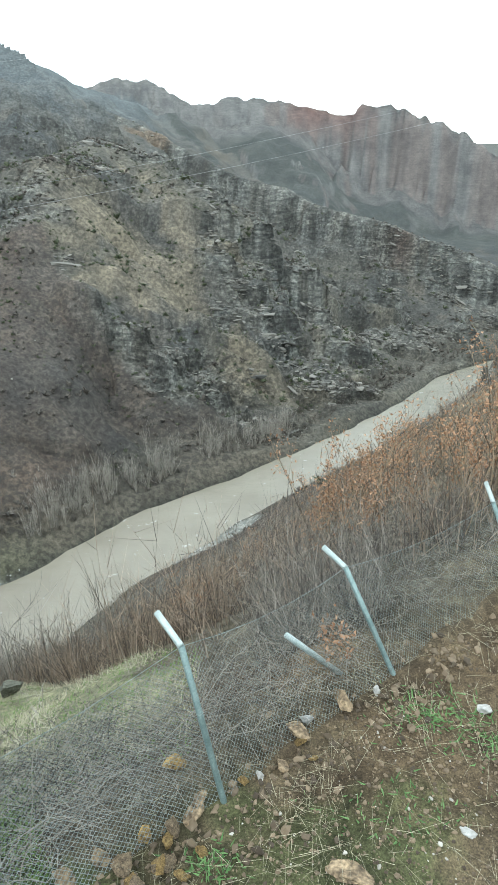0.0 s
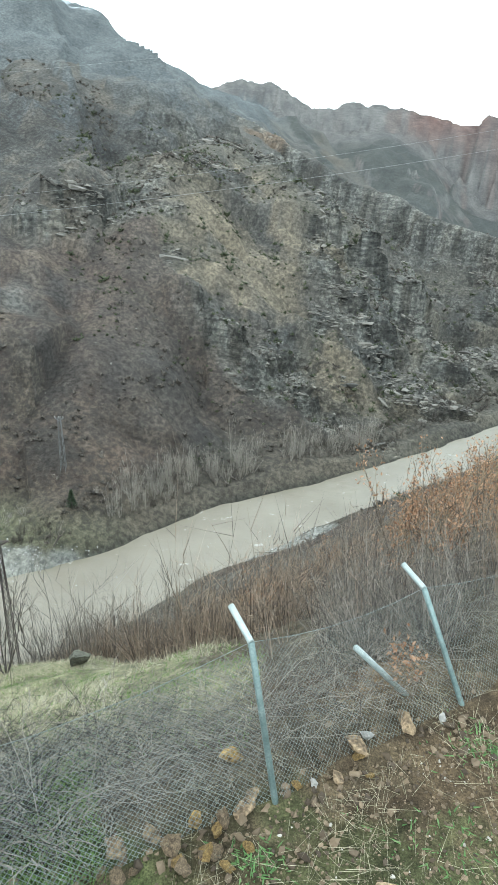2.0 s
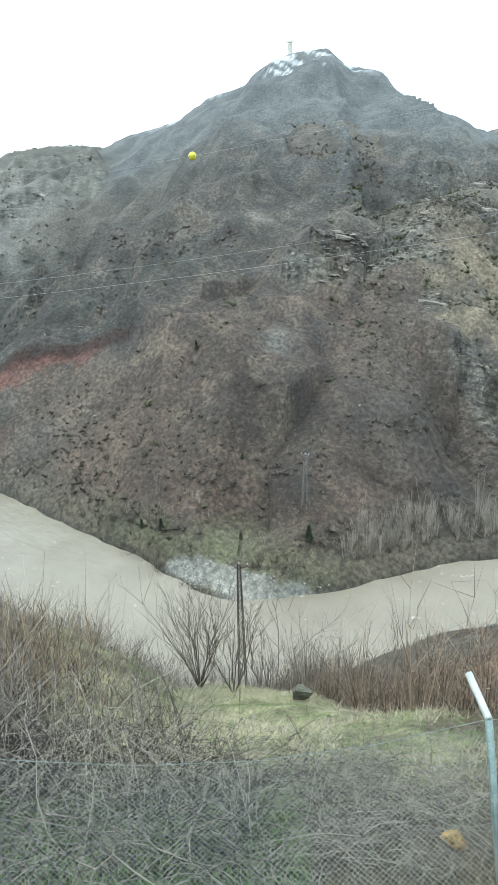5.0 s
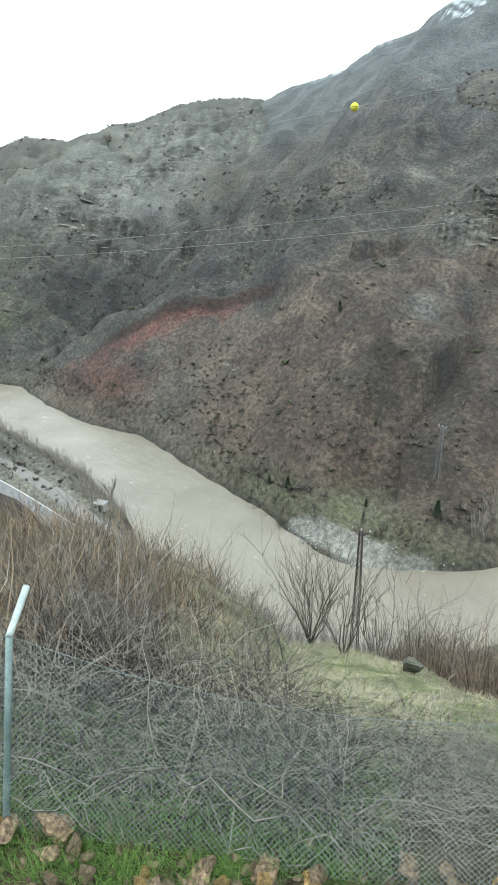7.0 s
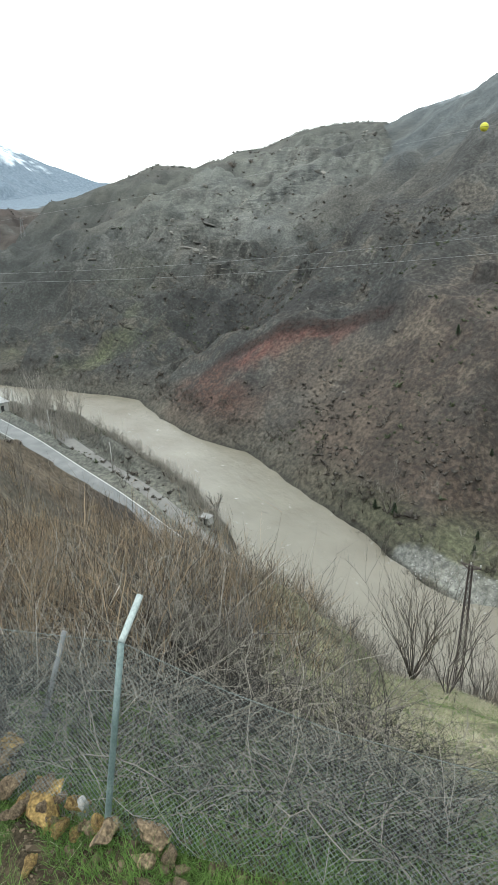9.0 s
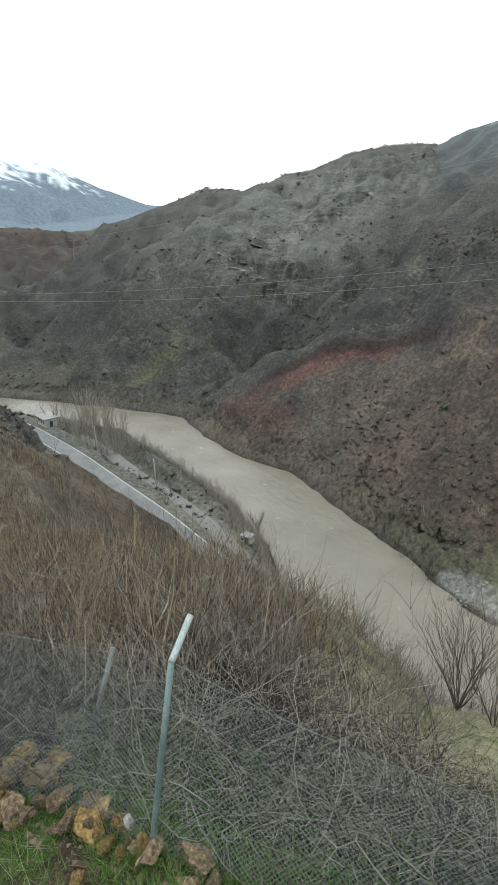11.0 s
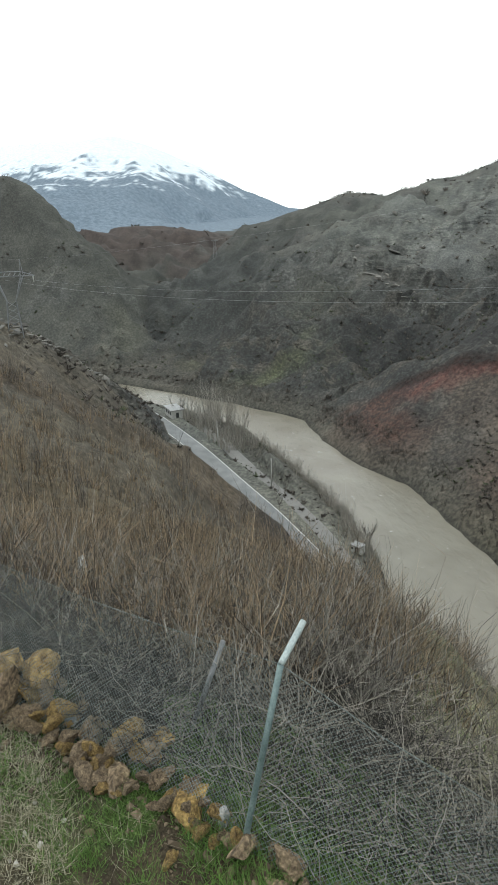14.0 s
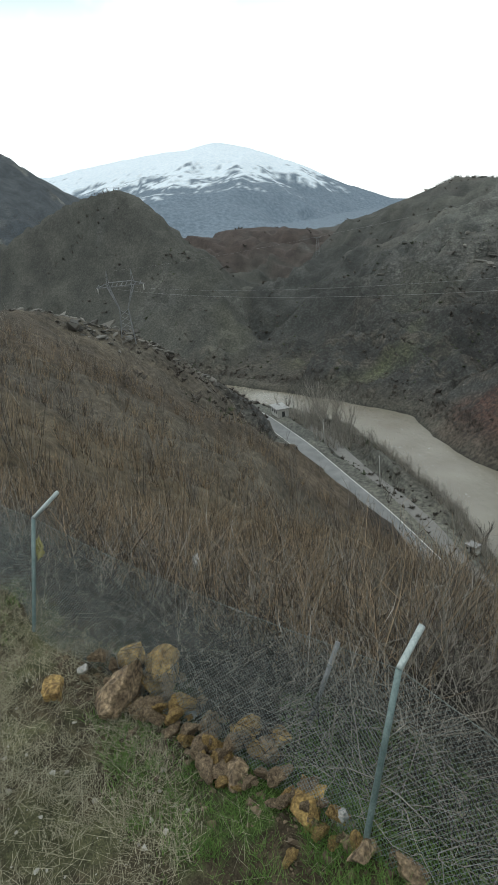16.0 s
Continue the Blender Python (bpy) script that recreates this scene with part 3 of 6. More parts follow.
    z = z + calm * east * smooth(14, 40, d_riv) * (4.6 * ribs - 2.3) + high * calm * (2.2 + 1.0 * fbm(x, y, 12, 3, 271, 0.55, True)) + crag * calm * smooth(11, 24, d_riv) * (3.6 + 1.1 * fbm(x, y, 9, 3, 241, 0.55, True))
    tilt = z + 0.18 * x - 0.1 * y + 2.0 * wob
    step = tilt / 7.0
    frac = step - np.floor(step)
    z = z + calm * rock * 5.8 * (smooth(0.68, 0.93, frac) - frac)
    tilt = tilt + 0.5 * fbm(x, y, 6, 2, 251)
    frac2 = tilt / 2.3 - np.floor(tilt / 2.3)
    z = z + calm * rock * 1.5 * (smooth(0.6, 0.9, frac2) - frac2)
    # the slip of red earth above the far bank
    d_scar, _ = to_line(x, y, SCAR)
    back = (x + 163) * -0.49 + (y - 131) * 0.87 + 3.5 * np.minimum((((x + 163) * 0.87 + (y - 131) * 0.49) / 23) ** 2, 2) + 1.2 * wob
    z = z - 4.0 * smooth(24, 3, d_scar) * smooth(1.8, -1.8, back)
    # banks, road bed
    off = np.maximum(d_riv - w + 1.2 + 0.8 * fbm(x, y, 12, 3, 91), 0)
    shoal = bands(x, y, BARS)
    bank = RIVER_Z - 1.6 + 0.3 * np.minimum(off, 5) + (0.62 - 0.42 * shoal) * off + 0.004 * off ** 2 + 0.012 * np.maximum(off - 40, 0) ** 2
    z = np.minimum(z, bank)
    z = z + 7.5 * np.exp(-(((x - 58) / 9) ** 2 + ((y - 142) / 10) ** 2)) * (1 + 0.35 * fbm(x, y, 5, 3, 221, 0.6, True))
    d_side, z_side = to_line(x, y, SIDE_TRACK)
    bed = smooth(5.0, 2.6, d_side) * (d_road > 5)
    z = z * (1 - bed) + bed * (z_side - 0.1)
    bed = smooth(7.0, 5.0, d_road) * (x < -80)
    z = z * (1 - bed) + bed * (ROAD[0][2] - 0.15)
    if not full:
        return z
    return z, dict(n=n, r=r, win=win, rock=rock, crest=crest, d_riv=d_riv, w=w, d_road=d_road, d_scar=d_scar, back=back, frac=frac, wob=wob, shoal=shoal, d_side=d_side, d_near=d_near, east=east, ribs=ribs, crag=crag, high=high, foot=foot)


def cover(x, y, z, m, steep):
    """Base colour of the ground, with far haze put into it, how rocky it is and how thick with shrubs."""
    def lay(col, mask, to):
        return col * (1 - mask[:, None]) + np.array(to) * mask[:, None]
    n1, n2, n3 = fbm(x, y, 70, 4, 101, 0.6), fbm(x, y, 22, 4, 111, 0.6), fbm(x, y, 6, 3, 121, 0.6)
    r, win, east = m["r"], m["win"], m["east"]
    col = np.zeros((len(x), 3)) + np.array((0.1, 0.094, 0.086))
    col = lay(col, smooth(-0.1, 0.6, n1), (0.075, 0.074, 0.074))
    col = lay(col, smooth(0.0, 0.6, n2 - 0.2 * n1) * 0.7, (0.125, 0.108, 0.09))
    brown = np.exp(-(((x + 80) / 48) ** 2 + ((y - 135) / 38) ** 2))
    col = lay(col, np.clip(brown * 1.3, 0, 0.85), (0.104, 0.084, 0.07))
    # the craggy flank: rock ribs with dry grass and scree between
    col = lay(col, east * smooth(-0.4, 0.3, n2) * 0.8, (0.115, 0.105, 0.085))
    scree = smooth(0.35, 0.95, bands(x + 4 * n3, y + 4 * n2, OPEN) + 0.35 * n2 + 0.15 * n3) * (r < 300)
    col = lay(col, scree * (0.5 + 0.4 * smooth(-0.3, 0.3, n3)), (0.18, 0.149, 0.112))
    col = lay(col, m["foot"] * (0.72 + 0.23 * smooth(-0.3, 0.3, n2)), (0.074, 0.057, 0.05))
    col = lay(col, m["foot"] * smooth(0.1, 0.5, n1 - 0.5 * n2) * 0.3, (0.055, 0.049, 0.046))
    dark = smooth(0.0, 0.22, n2 + 0.45 * n1) * smooth(190, 230, r) * (win != 11) * (1 - east) * (1 - (win == 4))
    col = lay(col, dark * 0.42, (0.054, 0.056, 0.054))
    grassy = ((win == 5) | (win == 7) | (win == 8)) * smooth(-0.3, 0.3, n1 + 0.3 * n2)
    col = lay(col, grassy * 0.7, (0.086, 0.084, 0.074))
    pale = np.exp(-(((x + 372) / 55) ** 2 + ((y - 245) / 75) ** 2)) * smooth(-0.7, 0.1, n2)
    col = lay(col, np.clip(pale * 1.2, 0, 0.85), (0.135, 0.133, 0.118))
    col = lay(col, (win == 3) * 0.6, (0.085, 0.082, 0.076))
    col = lay(col, (win == 8) * 0.75, (0.086, 0.084, 0.074))
    col = lay(col, (win == 7) * 0.5, (0.07, 0.066, 0.06))
    # western back hill: bluish haze of distance put into its colour
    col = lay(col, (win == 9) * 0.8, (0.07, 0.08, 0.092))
    belt = ((win == 5) | (win == 0)) * smooth(190, 240, r) * smooth(-8, -26, z - 12 * n1) * (x < -120)
    col = lay(col, belt * 0.8, (0.066, 0.067, 0.064))
    # high slopes paled towards blue-grey, air haze painted into the ground colour
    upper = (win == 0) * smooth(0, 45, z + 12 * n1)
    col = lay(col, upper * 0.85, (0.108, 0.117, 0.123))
    red = (win == 7) * smooth(190, 60, m["crest"] + 60 * n1) * smooth(235, 160, y)
    col = lay(col, red * 0.6, (0.078, 0.053, 0.048))
    rock = np.clip(m["rock"] * (0.35 + 0.65 * smooth(0.5, 1.2, steep)), 0, 1)
    rc = np.array((0.15, 0.148, 0.139)) * (0.55 + 0.9 * smooth(-0.5, 0.5, n3))[:, None]
    rc = rc * (1 - 0.35 * m["high"] * (win != 3))[:, None]
    col = col * (1 - rock[:, None]) + rc * rock[:, None]
    cl = (win == 4) * smooth(0.85, 1.4, steep)
    stripe = smooth(-0.25, 0.3, fbm(x, y * 0.2, 13, 3, 131)) * smooth(-60, 20, x)
    col = lay(col, (win == 4) * smooth(20, 55, m["crest"]) * 0.8, (0.06, 0.064, 0.062))
    col = lay(col, (win == 4) * smooth(62, 34, m["crest"]) * 0.85, (0.125, 0.118, 0.116))
    col = lay(col, cl * 0.55, (0.165, 0.155, 0.152))
    col = lay(col, cl * stripe * 0.4, (0.13, 0.09, 0.08))
    col = lay(col, (win == 4) * smooth(8, 36, z) * smooth(10, 40, x) * smooth(110, 80, x) * 0.62, (0.15, 0.08, 0.068))
    # thickets and bare soil in small patches over the middle slopes
    n5 = fbm(x, y, 12, 4, 123, 0.68)
    mid = smooth(95, 120, r) * smooth(380, 300, r) * (win != 4) * (1 - 0.6 * east)
    col = lay(col, mid * smooth(0.08, 0.4, n5) * 0.55, (0.055, 0.051, 0.048))
    col = lay(col, mid * smooth(0.12, 0.45, -n5) * 0.45, (0.145, 0.12, 0.096))
    # patches of scree, wood, bare brown soil and pale grass
    bare = np.zeros(len(x))
    for px, py, rx, ry, tone, how in PATCHES:
        q = np.exp(-(((x - px) / rx) ** 2 + ((y - py) / ry) ** 2)) * 1.3 + 0.45 * n2 - 0.1
        col = lay(col, np.clip(q, 0, 1) * how * (np.abs(x - px) < 3 * rx) * (np.abs(y - py) < 3 * ry), tone)
        if tone == ASH:
            bare = np.maximum(bare, np.clip(q, 0, 1) * (np.abs(x - px) < 3 * rx) * (np.abs(y - py) < 3 * ry))
    # slip of red earth
    slip = smooth(10, 3, m["d_scar"] + 6 * n2 + 3 * n3) * smooth(0.6, -0.6, m["back"]) * smooth(-192, -176, x + 4 * n2) * smooth(-138, -148, x)
    col = lay(col, slip * (0.55 + 0.35 * smooth(-0.4, 0.2, n3)), (0.115, 0.053, 0.045))
    rim = smooth(3.0, 1.0, np.abs(m["back"] - 0.5)) * smooth(9, 4, m["d_scar"]) * smooth(-192, -182, x)
    col = lay(col, rim * 0.9, (0.045, 0.03, 0.027))
    toe = np.exp(-(((x + 180) / 22) ** 2 + ((y - 101) / 13) ** 2)) * smooth(3, -3, m["back"])
    col = lay(col, np.clip(toe * 1.2, 0, 0.8) * smooth(-0.4, 0.3, n2), (0.105, 0.06, 0.05))
    # valley floor, gravel bars
    low = smooth(RIVER_Z + 9, RIVER_Z + 3, z) * (m["d_riv"] < 80)
    col = lay(col, low * 0.7, (0.1, 0.09, 0.074))
    col = lay(col, low * np.exp(-(((x + 75) / 28) ** 2 + ((y - 99) / 9) ** 2)) * 0.8, (0.125, 0.13, 0.08))
    edge = m["d_riv"] - m["w"]
    bar = smooth(-0.5, 0.8, edge) * smooth(0.25, 0.55, m["shoal"] + 0.15 * n3)
    col = lay(col, np.clip(bar, 0, 1) * (0.8 + 0.2 * smooth(-0.6, 0.0, n3)), (0.2, 0.197, 0.186))
    col = lay(col, smooth(2.0, 0.4, edge) * (edge > -3) * 0.8, (0.05, 0.048, 0.042))
    flat = smooth(24, 12, m["d_road"]) * (x < -85) * smooth(RIVER_Z + 14, RIVER_Z + 9.5, z) * smooth(1, 4, edge)
    col = lay(col, flat * 0.85, (0.14, 0.137, 0.122))
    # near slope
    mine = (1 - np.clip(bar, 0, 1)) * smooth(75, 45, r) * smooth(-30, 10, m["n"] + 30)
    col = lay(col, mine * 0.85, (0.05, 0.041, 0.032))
    col = lay(col, mine * smooth(34, 26, np.degrees(np.arctan2(-x, y))) * smooth(16, 24, r) * 0.8, (0.1, 0.082, 0.066))
    bearing = np.degrees(np.arctan2(-x, y))
    # soil under the brambles painted near black, as the shade between the canes
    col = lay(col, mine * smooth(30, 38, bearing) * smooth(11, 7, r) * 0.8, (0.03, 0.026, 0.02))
    col = lay(col, mine * smooth(34, 24, bearing) * 0.75, (0.125, 0.104, 0.076))
    col = lay(col, mine * smooth(52, 60, bearing) * smooth(18, 26, r) * 0.8, (0.095, 0.078, 0.057))
    kn = smooth(4.5, 6.5, r) * smooth(1.5, -1.5, r - np.interp(bearing, KNOLL_B, KNOLL_R) + 2 * n3) * smooth(6, 14, bearing) * smooth(58, 50, bearing)
    col = lay(col, kn * 0.9, (0.2, 0.195, 0.125))
    col = lay(col, kn * smooth(-0.1, 0.4, n3 + 0.5 * n2) * 0.7, (0.25, 0.235, 0.155))
    hither = smooth(50, 58, bearing) * smooth(40, 32, y - 0.02 * x) * smooth(185, 150, r) * smooth(30, 45, r)
    col = lay(col, hither * 0.5, (0.125, 0.1, 0.072))
    out = x * FENCE[0] + y * FENCE[1]
    col = lay(col, np.exp(-(((x - 0.3) / 0.9) ** 2 + ((y - 5.8) / 0.6) ** 2)) * smooth(3.3, 3.6, out) * 0.9, (0.19, 0.125, 0.075))
    edge_soil = np.exp(-((out - 2.75) / 0.6) ** 2) * smooth(25, 12, r)
    col = lay(col, edge_soil * 0.7, (0.1, 0.07, 0.048))
    t = x * 0.682 + y * 0.731
    lawn = smooth(4.2, 3.4, out) * smooth(30, 15, r) * smooth(2.6, 0.6, t + 0.5 * n3)
    n4 = fbm(x, y, 1.1, 4, 151, 0.65)
    col = lay(col, lawn * 0.8, (0.085, 0.068, 0.047))
    col = lay(col, lawn * smooth(-0.15, 0.35, n4 + 0.4 * n3) * 0.85, (0.075, 0.12, 0.035))
    worn = smooth(4.2, 3.4, out) * smooth(30, 15, r) * smooth(95, 110, bearing + 14 * n4)
    col = lay(col, worn * 0.75, (0.1, 0.086, 0.058))
    earth = smooth(3.6, 3.0, out) * smooth(30, 15, r) * smooth(1.0, 2.5, t)
    col = lay(col, earth * 0.8, (0.095, 0.068, 0.043))
    col = lay(col, earth * smooth(0.1, 0.5, n4) * 0.7, (0.13, 0.1, 0.066))
    col = lay(col, earth * smooth(0.15, 0.5, n3 - 0.3 * n4) * 0.6, (0.065, 0.085, 0.036))
    # snow
    gully = fbm(x, y, 170, 5, 141, 0.68)
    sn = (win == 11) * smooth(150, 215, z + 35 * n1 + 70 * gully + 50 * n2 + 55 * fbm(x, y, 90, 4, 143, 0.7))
    # the rock below the snow is painted blue-grey to stand for haze
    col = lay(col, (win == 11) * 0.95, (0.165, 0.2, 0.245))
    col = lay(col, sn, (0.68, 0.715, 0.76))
    streak = fbm(x + 2.0 * z, y * 0.5, 9, 4, 147, 0.65)
    cap = (win == 0) * (smooth(74, 88, z + 8 * n2) * smooth(0.0, 0.3, streak + 0.3 * n3) + 0.9 * smooth(15, 5, m["crest"]) * smooth(44, 58, z) * smooth(-0.15, 0.15, streak + 0.4 * n2))
    col = lay(col, np.clip(cap, 0, 1) * 0.85, (0.55, 0.57, 0.6))
    woody = np.clip(0.75 + 0.5 * n1, 0.2, 1) * smooth(50, 110, r) * (win != 11) * (1 - 0.4 * scree) * (1 - 0.8 * slip) * (1 - 0.5 * grassy) * (1 - np.clip(bar, 0, 1)) * (1 - cl) * (1 - 0.6 * np.clip(pale, 0, 1))
    woody = np.clip(woody + 0.5 * belt, 0, 1) * smooth(2, 6, edge) * smooth(5, 9, m["d_road"]) * (1 - 0.85 * flat) * smooth(3, 5, m["d_side"])
    woody = woody * (1 - 0.8 * bare) * (1 - 0.6 * hither) * (1 - 0.45 * upper)
    return col * np.array((0.97, 1.0, 1.02)), np.clip(0.15 + rock * (1 - cl) + 0.1 * cl, 0, 1) * (win != 11), woody


def make_ground():
    """One sheet from the terrace to the horizon, with finer cells where the land is near."""
    az = np.radians(np.concatenate([np.arange(-32, 40, 0.2), np.arange(40, 122, 0.3), np.arange(122, 328, 6.0)]))
    rad = [1.2]
    while rad[-1] < 4950:
        q = rad[-1]
        rad.append(q * (1 + (0.018 if q < 80 else 0.0075 if q < 130 else 0.0045 if q < 310 else 0.0075 if q < 720 else 0.02 if q < 2500 else 0.008)))
    rad = np.array(rad)
    a, q = np.meshgrid(az, rad)
    x, y = (-np.sin(a) * q).ravel(), (np.cos(a) * q).ravel()
    x, y = np.append(x, 0.0), np.append(y, 0.0)
    z, m = land(x, y, True)
    na, nr = len(az), len(rad)
    zz = z[:-1].reshape(nr, na)
    gr = np.gradient(zz, axis=0) / np.gradient(rad)[:, None]
    ga = np.gradient(zz, axis=1) / (np.gradient(az)[None] * rad[:, None] + 1e-6)
    steep = np.append(np.hypot(gr, np.clip(ga, -3, 3)).ravel(), 0.0)
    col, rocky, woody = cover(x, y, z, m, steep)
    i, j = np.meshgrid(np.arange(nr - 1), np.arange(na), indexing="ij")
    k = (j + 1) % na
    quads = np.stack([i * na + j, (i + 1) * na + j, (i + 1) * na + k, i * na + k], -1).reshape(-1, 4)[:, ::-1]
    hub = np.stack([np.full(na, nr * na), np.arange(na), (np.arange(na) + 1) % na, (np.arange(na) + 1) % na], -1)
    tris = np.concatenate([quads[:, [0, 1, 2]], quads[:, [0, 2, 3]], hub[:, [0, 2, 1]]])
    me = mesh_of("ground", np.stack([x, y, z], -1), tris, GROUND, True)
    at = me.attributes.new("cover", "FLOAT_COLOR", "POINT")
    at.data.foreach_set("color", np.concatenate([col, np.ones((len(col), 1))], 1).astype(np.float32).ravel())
    me.attributes.new("rocky", "FLOAT", "POINT").data.foreach_set("value", rocky.astype(np.float32))
    near = smooth(220, 50, np.hypot(x, y))
    me.attributes.new("close", "FLOAT", "POINT").data.foreach_set("value", near.astype(np.float32))
    grain = 0.25 + 0.75 * smooth(560, 240, np.hypot(x, y))
    me.attributes.new("grain", "FLOAT", "POINT").data.foreach_set("value", grain.astype(np.float32))
    woody = woody * grain ** 0.5
    me.attributes.new("woody", "FLOAT", "POINT").data.foreach_set("value", woody.astype(np.float32))
    tagged(new("ground", me), "steep brown scrubby hillsides with grey rock ledges, red earth and distant snow", "ground", kind="structure")


make_ground()


def ribbon(name, pts, half, lift, material, step=2.0, flat=None, side=0.0):
    """A strip along a line in plan; half: half its width, or None to take the line's third value."""
    p = np.array(pts, dtype=float)
    seg = np.hypot(*np.diff(p[:, :2], axis=0).T)
    s = np.concatenate([[0], np.cumsum(seg)])
    t = np.arange(0, s[-1], step)
    c = np.stack([np.interp(t, s, p[:, k]) for k in range(3)], -1)
    ker = np.ones(9) / 9
    for k in range(3):
        c[:, k] = np.convolve(np.pad(c[:, k], 4, mode="edge"), ker, "valid")
    way = np.gradient(c[:, :2], axis=0)
    way /= np.linalg.norm(way, axis=1)[:, None]
    nor = np.stack([-way[:, 1], way[:, 0]], -1)
    h = c[:, 2] if half is None else np.full(len(c), half)
    z = np.full(len(c), flat) if flat is not None else c[:, 2]
    cols = np.linspace(-1, 1, 7)
    v = [np.stack([c[:, 0] + nor[:, 0] * (h * q + side), c[:, 1] + nor[:, 1] * (h * q + side), z + lift], -1) for q in cols]
    v = np.stack(v, 1).reshape(-1, 3)
    f = [(i * 7 + j, (i + 1) * 7 + j, (i + 1) * 7 + j + 1, i * 7 + j + 1) for i in range(len(c) - 1) for j in range(6)]
    return mesh_of(name, v, f, material, True)


tagged(new("river", ribbon("river", [(a, b, c + 5.0) for a, b, c in RIVER], None, 0.0, WATER, 3.0, RIVER_Z)), "silty grey-brown river in a gravelly valley bed", "river", kind="structure")
road = tagged(new("road", ribbon("road", ROAD, 2.6, 0.02, ASPHALT)), "wet grey asphalt road along the river", "road", kind="structure")
part("edge_line", ribbon("edge_line", ROAD, 0.09, 0.035, LINE_PAINT, 2.0, None, 2.5), road, "white painted edge line")
part("edge_line", ribbon("edge_line", ROAD, 0.09, 0.035, LINE_PAINT, 2.0, None, -2.5), road, "white painted edge line")


def outcrops(count, b0, b1, r0, r1, size, label, base=0.0):
    """Angular ledges of bedrock that stand out of the slope, along its contours."""
    b, d = RNG.uniform(b0, b1, count), np.sqrt(RNG.uniform(r0 ** 2, r1 ** 2, count))
    x, y = -np.sin(np.radians(b)) * d, np.cos(np.radians(b)) * d
    z, m = land(x, y, True)
    keep = ((m["rock"] + base) * (0.4 + 0.6 * smooth(-0.2, 0.3, fbm(x, y, 18, 3, 450))) > RNG.uniform(0.3, 0.95, count)) & (m["d_riv"] > m["w"] + 6) & (m["d_road"] > 7) & (m["win"] != 11) & ~((m["win"] == 0) & (z > 8))
    x, y, z = x[keep], y[keep], z[keep]
    n = len(x)
    gx, gy = land(x + 3, y) - land(x - 3, y), land(x, y + 3) - land(x, y - 3)
    yaw = np.arctan2(gx, -gy) + RNG.normal(0, 0.4, n)
    big = size * np.exp(RNG.normal(-0.15, 0.55, n))
    L, W, H = big * RNG.uniform(0.8, 2.6, n), big * RNG.uniform(0.5, 1.0, n), big * RNG.uniform(0.2, 0.7, n)
    bm = bmesh.new()
    bmesh.ops.create_icosphere(bm, subdivisions=1, radius=0.62)
    ball = np.array([v.co[:] for v in bm.verts])
    f = np.array([[v.index for v in q.verts] for q in bm.faces])
    bm.free()
    ball = np.sign(ball) * np.abs(ball) ** 0.7 * 0.8
    v = (ball[None] + RNG.normal(0, 0.12, (n, len(ball), 3))) * np.stack([L, W, H], -1)[:, None]
    v[..., 2] += RNG.normal(0.14, 0.15, n)[:, None] * v[..., 0]
    co, si = np.cos(yaw)[:, None], np.sin(yaw)[:, None]
    v = np.stack([v[..., 0] * co - v[..., 1] * si + x[:, None], v[..., 0] * si + v[..., 1] * co + y[:, None], v[..., 2] + (z - 0.02 * H)[:, None]], -1)
    f = (f[None] + (np.arange(n) * len(ball))[:, None, None]).reshape(-1, 3)
    tagged(new("rock_ledges", mesh_of("rock_ledges", v.reshape(-1, 3), f, LEDGE)), label, "rock ledges", kind="stuff")


LEDGE = island_varied("weathered_ledge_rock", (0.07, 0.067, 0.062), (0.23, 0.218, 0.196), 0.95)
outcrops(80000, -24, 34, 140, 310, 0.62, "angular grey rock ledges on the craggy flank")
outcrops(9000, -24, 115, 112, 420, 0.6, "angular grey rock ledges on the slopes", 0.3)
outcrops(9000, 30, 115, 280, 560, 1.7, "grey rock ledges on the far hills")
outcrops(7000, 76, 113, 60, 190, 0.8, "dark rock ledges along the near ridge")


# ---- vegetation ----
def ground_z(x, y):
    return land(np.atleast_1d(np.asarray(x, dtype=float)), np.atleast_1d(np.asarray(y, dtype=float)))


def spot(bearing, distance):
    """East and north of a place at so many degrees west of north and so many metres off."""
    b = np.radians(bearing)
    return -np.sin(b) * distance, np.cos(b) * distance


def spikes(p, q, rad):
    """Tapered three-sided twigs from the points p to the points q."""
    p, q = np.asarray(p), np.asarray(q)
    n = len(p)
    way = q - p
    way = way / (np.linalg.norm(way, axis=1)[:, None] + 1e-9)
    side = np.cross(way, RNG.normal(size=(n, 3)))
    side /= np.linalg.norm(side, axis=1)[:, None] + 1e-9
    up = np.cross(way, side)
    rad = np.broadcast_to(rad, (n,))[:, None]
    v = np.empty((n, 4, 3))
    for k in range(3):
        a = 2.0944 * k
        v[:, k] = p + rad * (math.cos(a) * side + math.sin(a) * up)
    v[:, 3] = q
    b = (np.arange(n) * 4)[:, None]
    f = np.concatenate([b + [0, 1, 3], b + [1, 2, 3], b + [2, 0, 3]])
    return v.reshape(-1, 3), f


